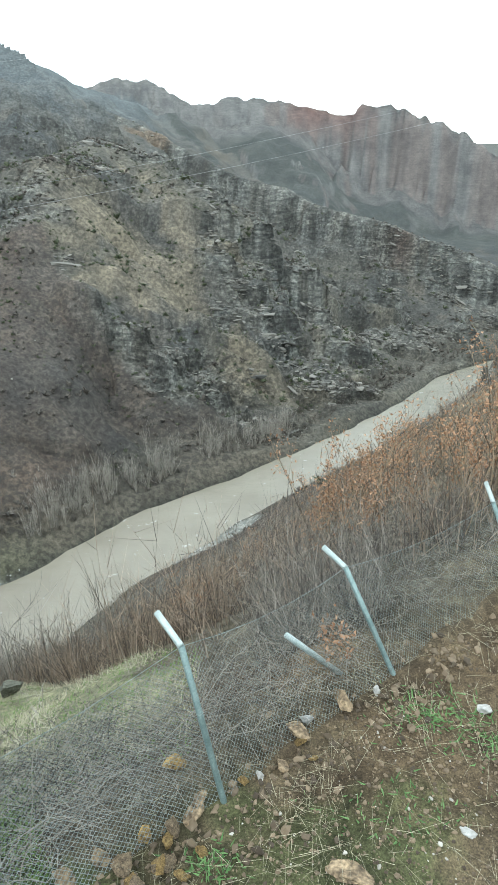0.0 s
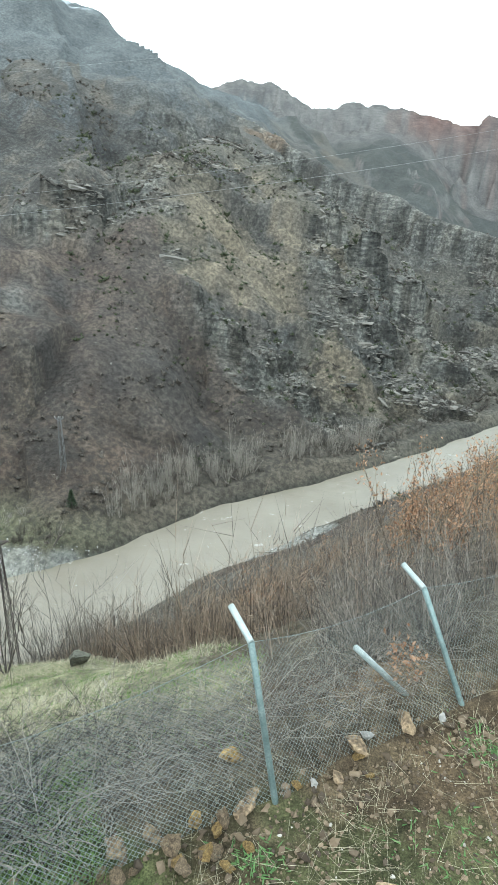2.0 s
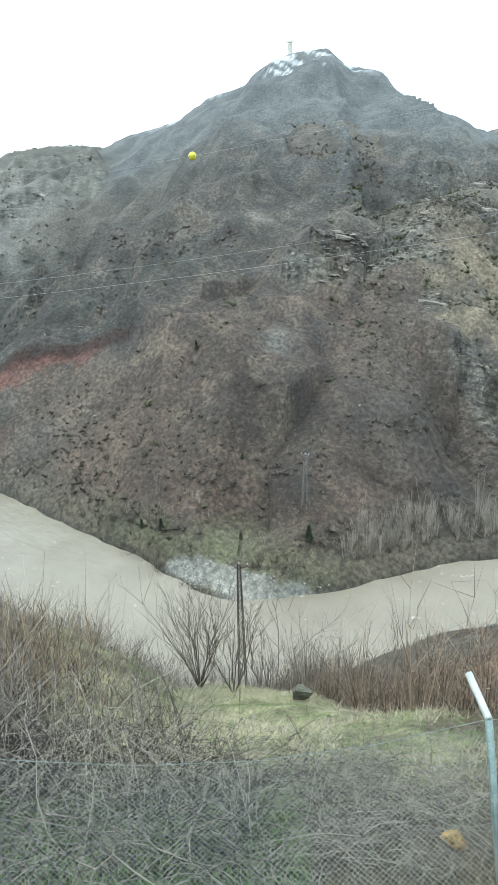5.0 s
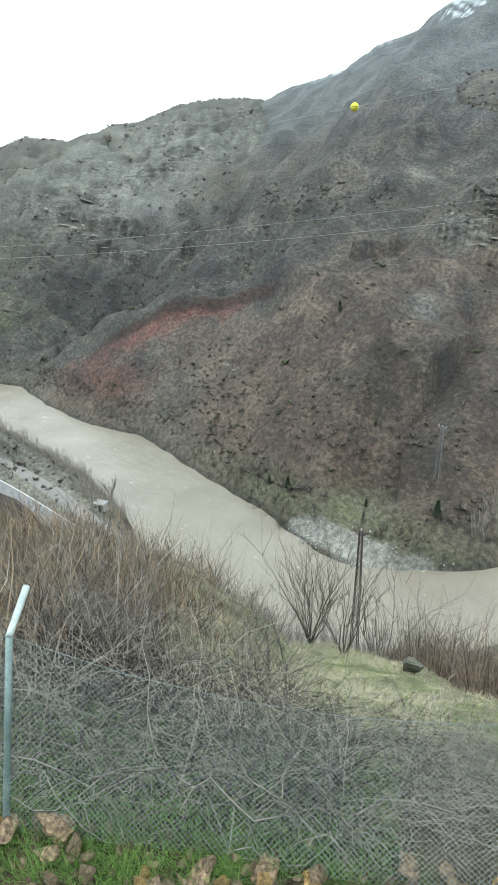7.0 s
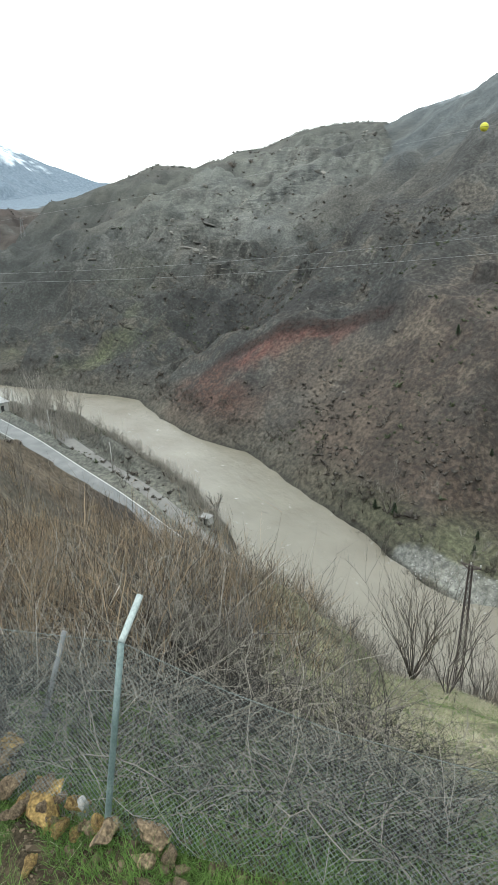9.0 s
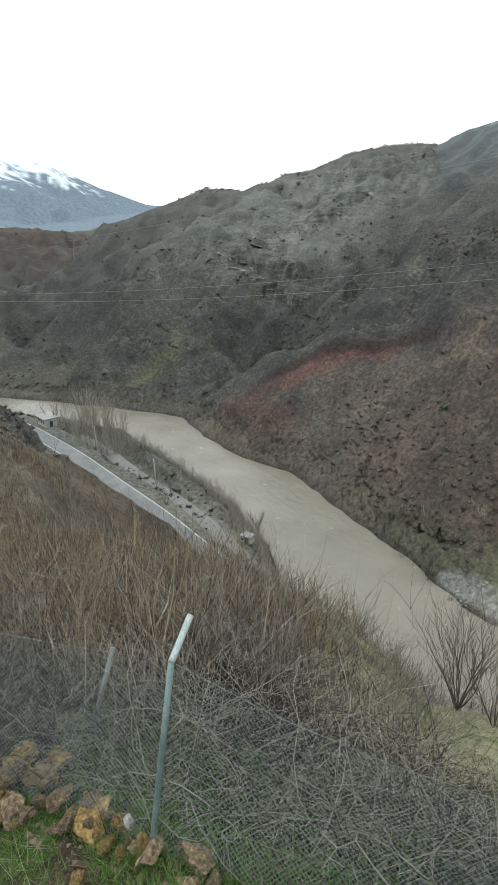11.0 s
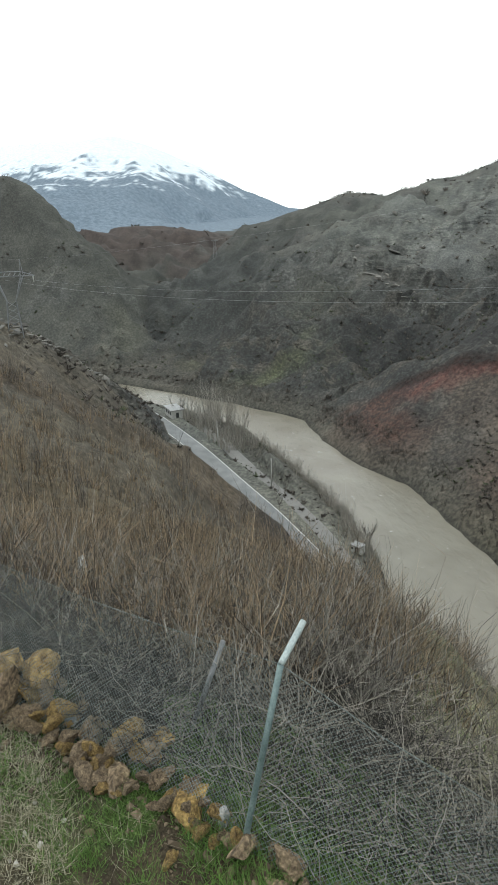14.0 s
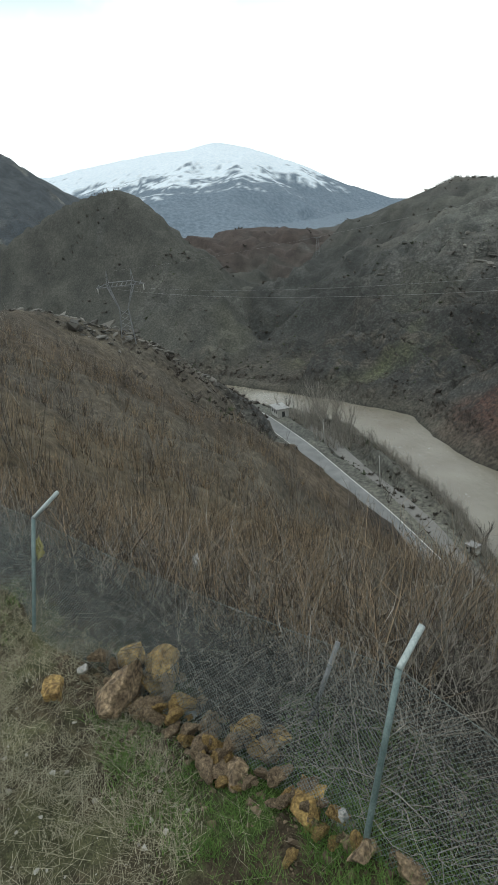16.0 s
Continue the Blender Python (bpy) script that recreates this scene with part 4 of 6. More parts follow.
def canes(p, rad):
    """Bent three-sided rods; p: rods x points x 3."""
    n, m, _ = p.shape
    way = np.gradient(p, axis=1)
    way /= np.linalg.norm(way, axis=2)[..., None] + 1e-9
    side = np.cross(way, np.array((0.3, 0.2, 0.93)))
    side /= np.linalg.norm(side, axis=2)[..., None] + 1e-9
    up = np.cross(way, side)
    taper = np.linspace(1, 0.4, m)[None, :, None] * np.broadcast_to(rad, (n,))[:, None, None]
    v = np.stack([p + taper * (math.cos(2.0944 * k) * side + math.sin(2.0944 * k) * up) for k in range(3)], 2)
    i, j, k = np.meshgrid(np.arange(n), np.arange(m - 1), np.arange(3), indexing="ij")
    a, k2 = (i * m + j) * 3, (k + 1) % 3
    f = np.stack([a + k, a + k2, a + 3 + k2, a + 3 + k], -1).reshape(-1, 4)
    return v.reshape(-1, 3), f


def stuff(name, vf, material, label, category):
    return tagged(new(name, mesh_of(name, vf[0], vf[1], material)), label, category, kind="stuff")


def bushes(x, y, height, spread, stems, twigs, rad, lean=0.0):
    """Bare shrubs: stems that fan out from the root, with side twigs."""
    n = len(x)
    z = ground_z(x, y) - 0.05
    root = np.repeat(np.stack([x, y, z], -1), stems, 0)
    big = np.exp(RNG.normal(-0.05, 0.35, n))
    spread = np.repeat(spread * big, stems)
    h = np.repeat(height * big, stems) * RNG.uniform(0.55, 1.1, n * stems)
    ang, out = RNG.uniform(0, 2 * math.pi, n * stems), np.abs(RNG.normal(0, 0.6, n * stems)) * spread
    root = root + np.stack([np.cos(ang), np.sin(ang), 0 * ang], -1) * (0.25 * spread * RNG.uniform(0, 1, n * stems))[:, None]
    tip = root + np.stack([np.cos(ang) * out, np.sin(ang) * out, h], -1) + np.array(DOWN + (0.0,)) * lean
    p, q, r = [root], [tip], [np.full(len(root), rad)]
    for _ in range(twigs):
        t = RNG.uniform(0.3, 0.85, len(root))[:, None]
        s = root + (tip - root) * t
        d = RNG.normal(size=(len(root), 3)) * 0.28 + np.array((0, 0, 0.42))
        p.append(s)
        q.append(s + d * (h * 0.55)[:, None])
        r.append(np.full(len(root), rad * 0.6))
    return spikes(np.concatenate(p), np.concatenate(q), np.concatenate(r))


def field(b0, b1, r0, r1, count, patchy=0.0, seed=1, power=2.0):
    """Places between two bearings and two distances, thinned in patches."""
    b = RNG.uniform(b0, b1, count)
    d = (RNG.uniform(r0 ** power, r1 ** power, count)) ** (1 / power)
    x, y = spot(b, d)
    keep = fbm(x, y, 7.0, 3, seed + 300) > patchy
    return x[keep], y[keep]


def thicket(x, y, height, stems, rad, lean=0.0, twigs=2, sprawl=0.45):
    """Bent shoots that rise from many roots and lean across each other, with thin side twigs."""
    n = len(x)
    z = ground_z(x, y) - 0.05
    k = n * stems
    p = np.repeat(np.stack([x, y, z], -1), stems, 0) + np.concatenate([RNG.normal(0, 0.16, (k, 2)), np.zeros((k, 1))], 1)
    h = np.repeat(height * np.exp(RNG.normal(0, 0.25, n)), stems) * RNG.uniform(0.45, 1.15, k)
    way = np.concatenate([RNG.normal(0, sprawl, (k, 2)), np.ones((k, 1))], 1) + np.array(DOWN + (0.0,)) * lean
    pts = [p]
    for i in range(3):
        way = way / np.linalg.norm(way, axis=1)[:, None]
        pts.append(pts[-1] + way * (h / 3)[:, None])
        way = way + RNG.normal(0, 0.2, (k, 3)) + np.array((0, 0, 0.08))
    pts = np.stack(pts, 1)
    v, f = canes(pts, rad * RNG.uniform(0.6, 1.5, k))
    f = np.concatenate([f[:, [0, 1, 2]], f[:, [0, 2, 3]]])
    a, b = [], []
    for _ in range(twigs):
        q = pts[np.arange(k), RNG.integers(1, 4, k)]
        a.append(q)
        b.append(q + (RNG.normal(0, 0.3, (k, 3)) + np.array((0, 0, 0.35))) * (h * 0.5)[:, None])
    v2, f2 = spikes(np.concatenate(a), np.concatenate(b), rad * 0.6)
    return np.concatenate([v, v2]), np.concatenate([f, f2 + len(v)])


# the near slope, thick with bare shoots
def beyond(x, y):
    """Outside the grassy knoll."""
    r, b = np.hypot(x, y), np.degrees(np.arctan2(-x, y))
    return (r > np.interp(b, KNOLL_B, KNOLL_R)) | (b < 7) | (b > 56)


x, y = field(-30, 31, 7.5, 85, 2200, -0.5, 1, 1.25)
out = x * FENCE[0] + y * FENCE[1]
keep = (out > 4.3) & beyond(x, y)
stuff("scrub", bushes(x[keep], y[keep], 1.5, 0.7, 7, 3, 0.010, 0.2), TWIG_RED, "reddish-brown bare saplings and shoots on the slope", "scrub")
x, y = field(58, 112, 24, 100, 1700, -0.35, 5, 1.5)
stuff("scrub", bushes(x, y, 2.0, 1.1, 8, 1, 0.022, 0.2), TWIG_BROWN, "brown thicket of bare shoots down the long slope", "scrub")
x, y = field(70, 112, 30, 110, 700, 0.0, 7, 1.5)
stuff("scrub", bushes(x, y, 2.6, 1.3, 9, 2, 0.024), TWIG_GREY, "grey bare bushes among the brown thicket", "scrub")
x, y = field(50, 114, 7.0, 30, 1650, -0.55, 2, 1.35)
keep = x * FENCE[0] + y * FENCE[1] > 5.2
stuff("scrub", thicket(x[keep], y[keep], 1.35, 7, 0.008, 0.15), TWIG_BROWN, "dense tan-brown thicket of bent bare shoots below the fence", "scrub")
x, y = field(43, 114, 5.5, 22, 900, -0.5, 6, 1.35)
keep = x * FENCE[0] + y * FENCE[1] > 4.6
stuff("scrub", thicket(x[keep], y[keep], 1.1, 6, 0.0075, 0.1, 2, 0.8), TWIG_GREY, "grey twigs lying across the brown thicket", "scrub")
x, y = field(56, 114, 5.8, 17, 330, -0.4, 31, 1.35)
keep = x * FENCE[0] + y * FENCE[1] > 5.0
stuff("scrub", thicket(x[keep], y[keep], 1.35, 4, 0.0085, 0.1, 3, 0.65), TWIG_PALE, "pale dead stalks standing out of the brown thicket", "scrub")
x, y = field(2, 52, 17, 75, 1200, -0.35, 3, 1.6)
keep = (RNG.uniform(18, 24, len(x)) < np.degrees(np.arctan2(-x, y))) & (np.hypot(x, y) > np.interp(np.degrees(np.arctan2(-x, y)), KNOLL_B, KNOLL_R) + 1.5)
stuff("scrub", bushes(x[keep], y[keep], 3.4, 1.5, 8, 3, 0.016), TWIG_GREY, "tall grey-brown bare bushes in the gully", "scrub")
x, y = field(-4, 27, 11, 64, 1500, -0.5, 8, 1.5)
keep = beyond(x, y)
stuff("scrub", bushes(x[keep], y[keep], 1.9, 0.9, 7, 3, 0.012), TWIG_RED, "grey-brown bare bushes below the knoll", "scrub")
x, y = field(-12, 22, 50, 96, 750, -0.4, 10, 1.8)
keep = bands(x, y, BARS) < 0.25
stuff("scrub", bushes(x[keep], y[keep], 1.3, 1.1, 8, 2, 0.022), TWIG_GREY, "grey-brown brush on the slope above the river", "scrub")
x, y = field(40, 60, 21, 75, 300, -0.1, 9, 1.6)
stuff("scrub", bushes(x, y, 1.6, 0.9, 8, 2, 0.013), TWIG_RED, "low reddish bare bushes on the grassy slope", "scrub")
x, y = field(-32, 14, 6.0, 11, 520, -0.6, 4)
keep = (x * FENCE[0] + y * FENCE[1] > 3.8) & (x > 0)
stuff("scrub", bushes(x[keep], y[keep], 1.0, 0.6, 12, 4, 0.006, 0.15), TWIG_GREY, "tangled grey twigs behind the wire fence", "scrub")


def along(line, count, off0, off1, s0=0.0, s1=1.0):
    """Places beside a line, off to its left by off0 to off1 metres, on the stretch s0 to s1."""
    p = np.array(line, dtype=float)
    s = np.concatenate([[0], np.cumsum(np.hypot(*np.diff(p[:, :2], axis=0).T))])
    t = RNG.uniform(s0, s1, count) * s[-1]
    cx, cy = np.interp(t, s, p[:, 0]), np.interp(t, s, p[:, 1])
    wx, wy = np.interp(t + 1, s, p[:, 0]) - cx, np.interp(t + 1, s, p[:, 1]) - cy
    n = np.hypot(wx, wy) + 1e-9
    o = RNG.uniform(off0, off1, count)
    return cx - wy / n * o, cy + wx / n * o


def bank_scrub(name, count, off0, off1, x0, x1, size, spread, stems, twigs, rad, material, label, category="scrub"):
    x, y = along(RIVER, count, off0, off1)
    keep = (x > x0) & (x < x1) & (fbm(x, y, 12, 3, 430) > -0.45) & (bands(x, y, BARS) < 0.3)
    stuff(name, bushes(x[keep], y[keep], size, spread, stems, twigs, rad), material, label, category)


bank_scrub("riverside_willows", 2800, 13.5, 21, -48, 8, 5.2, 1.7, 10, 3, 0.035, WILLOW, "pale bare willow scrub along the far bank", "willows")
bank_scrub("riverside_willows", 260, 20, 29, -110, -48, 2.4, 1.4, 9, 3, 0.03, WILLOW, "pale bare willow scrub behind the gravel bar", "willows")
bank_scrub("riverside_scrub", 2200, 13.0, 22, -330, 100, 2.0, 1.3, 8, 2, 0.035, FAR_SHRUB, "dark bare scrub along the foot of the far bank")
bank_scrub("riverside_scrub", 3000, -20, -12.8, -190, -102, 3.3, 1.2, 8, 2, 0.035, WILLOW, "grey bare bushes between track and river")
bank_scrub("riverside_scrub", 600, -30, -19, -34, 10, 1.4, 1.1, 7, 2, 0.03, TWIG_GREY, "grey bare brush behind the gravel bar of the near bank")
bank_scrub("riverside_scrub", 1100, -22, -12.5, 8, 110, 2.4, 1.3, 9, 3, 0.03, TWIG_GREY, "grey bare bushes on the near bank")


def mounds(x, y, size, rays=13):
    """Low rounded shrubs far off: dense bursts of short thick twigs, each bush its own size."""
    n = len(x)
    big = size * np.exp(RNG.normal(-0.1, 0.4, n))
    root = np.stack([x, y, ground_z(x, y)], -1)
    root[:, 2] += 0.1 * big
    p = np.repeat(root, rays, 0)
    b = np.repeat(big, rays)
    a, up = RNG.uniform(0, 2 * math.pi, n * rays), RNG.uniform(0.05, 1.0, n * rays)
    flat = np.sqrt(1 - up ** 2 * 0.8)
    way = np.stack([np.cos(a) * flat, np.sin(a) * flat, up], -1) * (b * RNG.uniform(0.55, 1.0, n * rays))[:, None]
    return spikes(p, p + way, b * 0.24)


def far_scrub(count, b0, b1, r0, r1, size, material, label, patchy, seed):
    b, d = RNG.uniform(b0, b1, count), np.sqrt(RNG.uniform(r0 ** 2, r1 ** 2, count))
    x, y = spot(b, d)
    x, y = np.repeat(x, 4) + RNG.normal(0, 2.6 * size, count * 4), np.repeat(y, 4) + RNG.normal(0, 2.6 * size, count * 4)
    lone = RNG.uniform(0, 1, count * 4) < 0.25
    x, y = x + lone * RNG.normal(0, 9, count * 4), y + lone * RNG.normal(0, 9, count * 4)
    z, m = land(x, y, True)
    keep = (m["d_riv"] > m["w"] + 5) & (fbm(x, y, 45, 4, seed, 0.6) > patchy) & (m["d_road"] > 6) & (m["d_scar"] > 14) & (m["win"] != 11) & ~((m["win"] == 0) & (z > -4))
    x, y = x[keep], y[keep]
    stuff("hillside_scrub", mounds(x, y, size, 9), material, label, "scrub")


far_scrub(5200, -24, 116, 112, 330, 0.85, FAR_SHRUB, "low bare shrubs scattered over the far slopes", 0.05, 401)
far_scrub(2400, -24, 116, 125, 420, 0.7, GREEN_SHRUB, "low dull green juniper shrubs scattered over the slopes", 0.1, 402)
far_scrub(1500, 20, 116, 330, 680, 1.2, FAR_SHRUB, "bare woodland on the distant hills", 0.1, 403)
x, y = spot(RNG.uniform(-14, 26, 2600), np.sqrt(RNG.uniform(165 ** 2, 300 ** 2, 2600)))
keep = (land(x, y, True)[1]["d_riv"] > 20) & (fbm(x, y, 16, 3, 405) > -0.25)
stuff("hillside_scrub", mounds(x[keep], y[keep], 0.85, 12), GREEN_SHRUB, "dark rounded shrubs dotted over the dry craggy flank", "scrub")


x, y = along(GREY, 420, -4, 4, 0.0, 0.75)
stuff("ridge_trees", bushes(x, y, 1.5, 1.3, 7, 2, 0.09), FAR_SHRUB, "bare trees along the skyline of the grey hill", "trees")
x, y = along(WEST, 160, -4, 4, 0.2, 0.8)
stuff("ridge_trees", bushes(x, y, 1.6, 1.3, 7, 2, 0.09), FAR_SHRUB, "bare trees along the skyline of the dark hill", "trees")


# ---- grass and brambles by the fence ----
def blades(x, y, height, rad, lean=0.5):
    n = len(x)
    p = np.stack([x, y, ground_z(x, y) - 0.01], -1)
    h = height * RNG.uniform(0.5, 1.3, n)
    a = RNG.uniform(0, 2 * math.pi, n)
    q = p + np.stack([np.cos(a) * h * lean * RNG.uniform(0, 1.4, n), np.sin(a) * h * lean * RNG.uniform(0, 1.4, n), h], -1)
    return spikes(p, q, rad)


x, y = field(5, 58, 4.6, 22, 46000, -0.35, 11)
keep = (x * FENCE[0] + y * FENCE[1] > 3.7) & ~beyond(x, y)
stuff("dry_grass", blades(x[keep], y[keep], 0.11, 0.006, 2.4), GRASS_DRY, "matted pale dry grass on the knoll", "grass")
x, y = field(5, 62, 4.3, 22, 26000, -0.2, 12)
keep = (x * FENCE[0] + y * FENCE[1] > 3.5) & ~beyond(x, y)
stuff("grass", blades(x[keep], y[keep], 0.09, 0.006, 1.0), GRASS_GREEN, "short green grass on the knoll", "grass")
x, y = field(28, 84, 3.2, 7, 30000, -0.15, 19)
out = x * FENCE[0] + y * FENCE[1]
keep = (out > 2.9) & (out < 5.2)
stuff("grass", blades(x[keep], y[keep], 0.17, 0.0035, 0.8), GRASS_GREEN, "green grass growing through the foot of the fence", "grass")


def tufts(b0, b1, r0, r1, count, per, spread, seed, patchy):
    """Places of grass blades, gathered in tufts on the terrace side of the fence."""
    x, y = field(b0, b1, r0, r1, count, patchy, seed)
    x, y = np.repeat(x, per) + RNG.normal(0, spread, len(x) * per), np.repeat(y, per) + RNG.normal(0, spread, len(y) * per)
    out = x * FENCE[0] + y * FENCE[1]
    keep = (out < 3.7) & (out > 0.2)
    return x[keep], y[keep]


x, y = tufts(22, 104, 2.4, 10, 3200, 26, 0.06, 13, -0.1)
stuff("grass", blades(x, y, 0.1, 0.0045, 0.9), GRASS_GREEN, "fresh green grass tufts on the terrace inside the fence", "grass")
x, y = tufts(-35, 122, 2.2, 10, 620, 14, 0.12, 14, 0.1)
stuff("dry_grass", blades(x, y, 0.16, 0.002, 2.6), GRASS_DRY, "dry straw and dead stalks on the bare soil", "grass")
x, y = tufts(96, 122, 2.2, 10, 800, 20, 0.09, 16, -0.3)
stuff("dry_grass", blades(x, y, 0.16, 0.0028, 1.6), GRASS_DRY, "pale dry grass and stalks on the worn terrace", "grass")
x, y = tufts(86, 122, 2.2, 10, 700, 22, 0.07, 20, -0.1)
stuff("grass", blades(x, y, 0.11, 0.0035, 0.9), GRASS_GREEN, "sparse green grass on the worn terrace", "grass")
x, y = tufts(-34, 30, 2.2, 7.5, 330, 26, 0.07, 15, 0.15)
stuff("weeds", blades(x, y, 0.07, 0.008, 1.6), GRASS_GREEN, "low green weeds between the stones", "weeds")


WEED = island_varied("leafy_weeds", (0.05, 0.11, 0.03), (0.13, 0.23, 0.08))
for wx, wy, spread, count in ((1.79, 4.81, 0.26, 300), (2.52, 4.44, 0.34, 300), (-0.39, 3.26, 0.15, 110), (1.2, 3.67, 0.3, 110)):
    x, y = wx + RNG.normal(0, spread, count), wy + RNG.normal(0, spread * 0.6, count)
    stuff("weeds", blades(x, y, 0.04, 0.013, 2.2), WEED, "bright green leafy weeds on bare earth", "weeds")


def tangle(count, b0, b1, n0, n1, length, rise, rad, kink=0.09):
    """Crooked canes rooted along the fence; n0, n1: how far out from the terrace."""
    b = RNG.uniform(b0, b1, count)
    n = RNG.uniform(n0, n1, count)
    d = n / np.cos(np.radians(b - 38.4))
    x, y = spot(b, d)
    z = ground_z(x, y)
    a = RNG.uniform(0, 2 * math.pi, count)
    L = length * RNG.uniform(0.4, 1.4, count)
    steps = 7
    way = np.stack([np.cos(a), np.sin(a), RNG.uniform(-0.1, 1.3, count) * rise], -1)
    way /= np.linalg.norm(way, axis=1)[:, None]
    p = [np.stack([x, y, z + RNG.uniform(0, 0.35, count) * rise], -1)]
    for k in range(steps - 1):
        way = way + RNG.normal(0, kink, (count, 3)) * 2.0 + np.array((0, 0, -0.07 * k))
        way /= np.linalg.norm(way, axis=1)[:, None]
        p.append(p[-1] + way * (L / (steps - 1))[:, None])
    p = np.stack(p, 1)
    low = ground_z(p[..., 0].ravel(), p[..., 1].ravel()).reshape(p.shape[:2])
    p[..., 2] = np.maximum(p[..., 2], low + 0.02)
    out = p[..., 0] * FENCE[0] + p[..., 1] * FENCE[1]
    push = np.maximum(3.25 + 0.33 * (p[..., 2] - z[:, None]) - out, 0)
    p[..., 0] += push * FENCE[0]
    p[..., 1] += push * FENCE[1]
    v, f = canes(p, rad)
    f = np.concatenate([f[:, [0, 1, 2]], f[:, [0, 2, 3]]])
    a, b = [], []
    for _ in range(5):
        s = p[np.arange(count), RNG.integers(1, steps, count)]
        a.append(s)
        b.append(s + RNG.normal(0, 0.13, (count, 3)) * (L / length)[:, None])
    a, b = np.concatenate(a), np.concatenate(b)
    keep = b[:, 0] * FENCE[0] + b[:, 1] * FENCE[1] > 3.3 + 0.33 * np.maximum(b[:, 2], 0)
    v2, f2 = spikes(a[keep], b[keep], rad * 0.75)
    return np.concatenate([v, v2]), np.concatenate([f, f2 + len(v)])


stuff("brambles", tangle(1500, 34, 86, 3.6, 5.4, 1.0, 0.8, 0.0034, 0.16), BRAMBLE, "grey tangle of bare brambles behind the wire fence", "brambles")
stuff("brambles", tangle(1300, 84, 114, 3.5, 5.6, 1.0, 0.9, 0.0035), BRAMBLE, "grey tangle of bare brambles behind the wire fence", "brambles")
stuff("brambles", tangle(800, -28, 10, 3.5, 5.0, 0.9, 0.9, 0.003), TWIG_GREY, "thin grey stalks behind the wire fence", "brambles")
stuff("brambles", tangle(420, 10, 38, 3.5, 5.6, 0.8, 0.5, 0.003), TWIG_GREY, "thin grey stalks in the grass behind the fence", "brambles")
stuff("brambles", tangle(900, 40, 86, 5.0, 8.0, 1.0, 0.6, 0.0045, 0.16), BRAMBLE, "dark tangle of bare brambles at the edge of the thicket", "brambles")
stuff("pale_canes", tangle(64, 30, 84, 3.7, 5.0, 1.7, 0.4, 0.008, 0.08), TWIG_PALE, "thick pale dead branches lying in the brambles", "brambles")
stuff("pale_canes", tangle(120, 32, 86, 3.6, 5.4, 1.5, 0.5, 0.005, 0.11), TWIG_PALE, "long pale bramble canes lying over the thicket", "brambles")
stuff("pale_canes", tangle(60, 54, 112, 5.4, 11.0, 2.4, 0.6, 0.007, 0.07), TWIG_PALE, "long pale canes above the brown thicket", "brambles")
stuff("pale_canes", tangle(12, -20, 34, 3.6, 4.6, 1.2, 0.3, 0.0045, 0.08), TWIG_PALE, "pale dead canes caught behind the fence", "brambles")


# ---- trees ----
def grow(root, height, stems, spread, rad, seed, levels=2):
    """Limbs of a bare tree: a list of (points, radius)."""
    rnd = random.Random(seed)
    out = []

    def limb(p, d, length, r, level):
        pts = [Vector(p)]
        d = Vector(d).normalized()
        for k in range(5):
            d = (d + Vector((rnd.gauss(0, 0.1), rnd.gauss(0, 0.1), 0.05))).normalized()
            pts.append(pts[-1] + d * length / 5)
        out.append((pts, r, level))
        if level:
            for _ in range(6 if level > 1 else 5):
                k = rnd.randint(2, 5)
                side = Vector((rnd.gauss(0, 1), rnd.gauss(0, 1), 0.9)).normalized()
                limb(pts[k], d * 0.9 + side * 0.7, length * rnd.uniform(0.3, 0.55), r * 0.45, level - 1)
    for i in range(stems):
        a = 2 * math.pi * (i + rnd.random()) / stems
        limb(root, (math.cos(a) * spread, math.sin(a) * spread, 1), height * rnd.uniform(0.75, 1.05), rad * rnd.uniform(0.7, 1.1), levels)
    return out


def bare_tree(name, x, y, height, stems, spread, rad, seed, label, material=None, levels=2):
    z = float(ground_z(x, y)[0]) - 0.1
    tree = empty(name, (x, y, z), label, "tree")
    limbs = grow((0, 0, 0), height, stems, spread, rad, seed, levels)
    big = [l for l in limbs if l[2] == levels]
    for pts, r, _ in big:
        part("trunk", tube("trunk", pts, [r * (1 - 0.14 * k) for k in range(6)], material or BARK, 6, False), tree)
    rest = [l for l in limbs if l[2] < levels]
    v, f = canes(np.array([[tuple(p) for p in pts] for pts, r, _ in rest]), np.array([r for _, r, _ in rest]))
    part("crown", mesh_of("crown", v, f, TWIG_GREY if material is None else material), tree)
    return tree


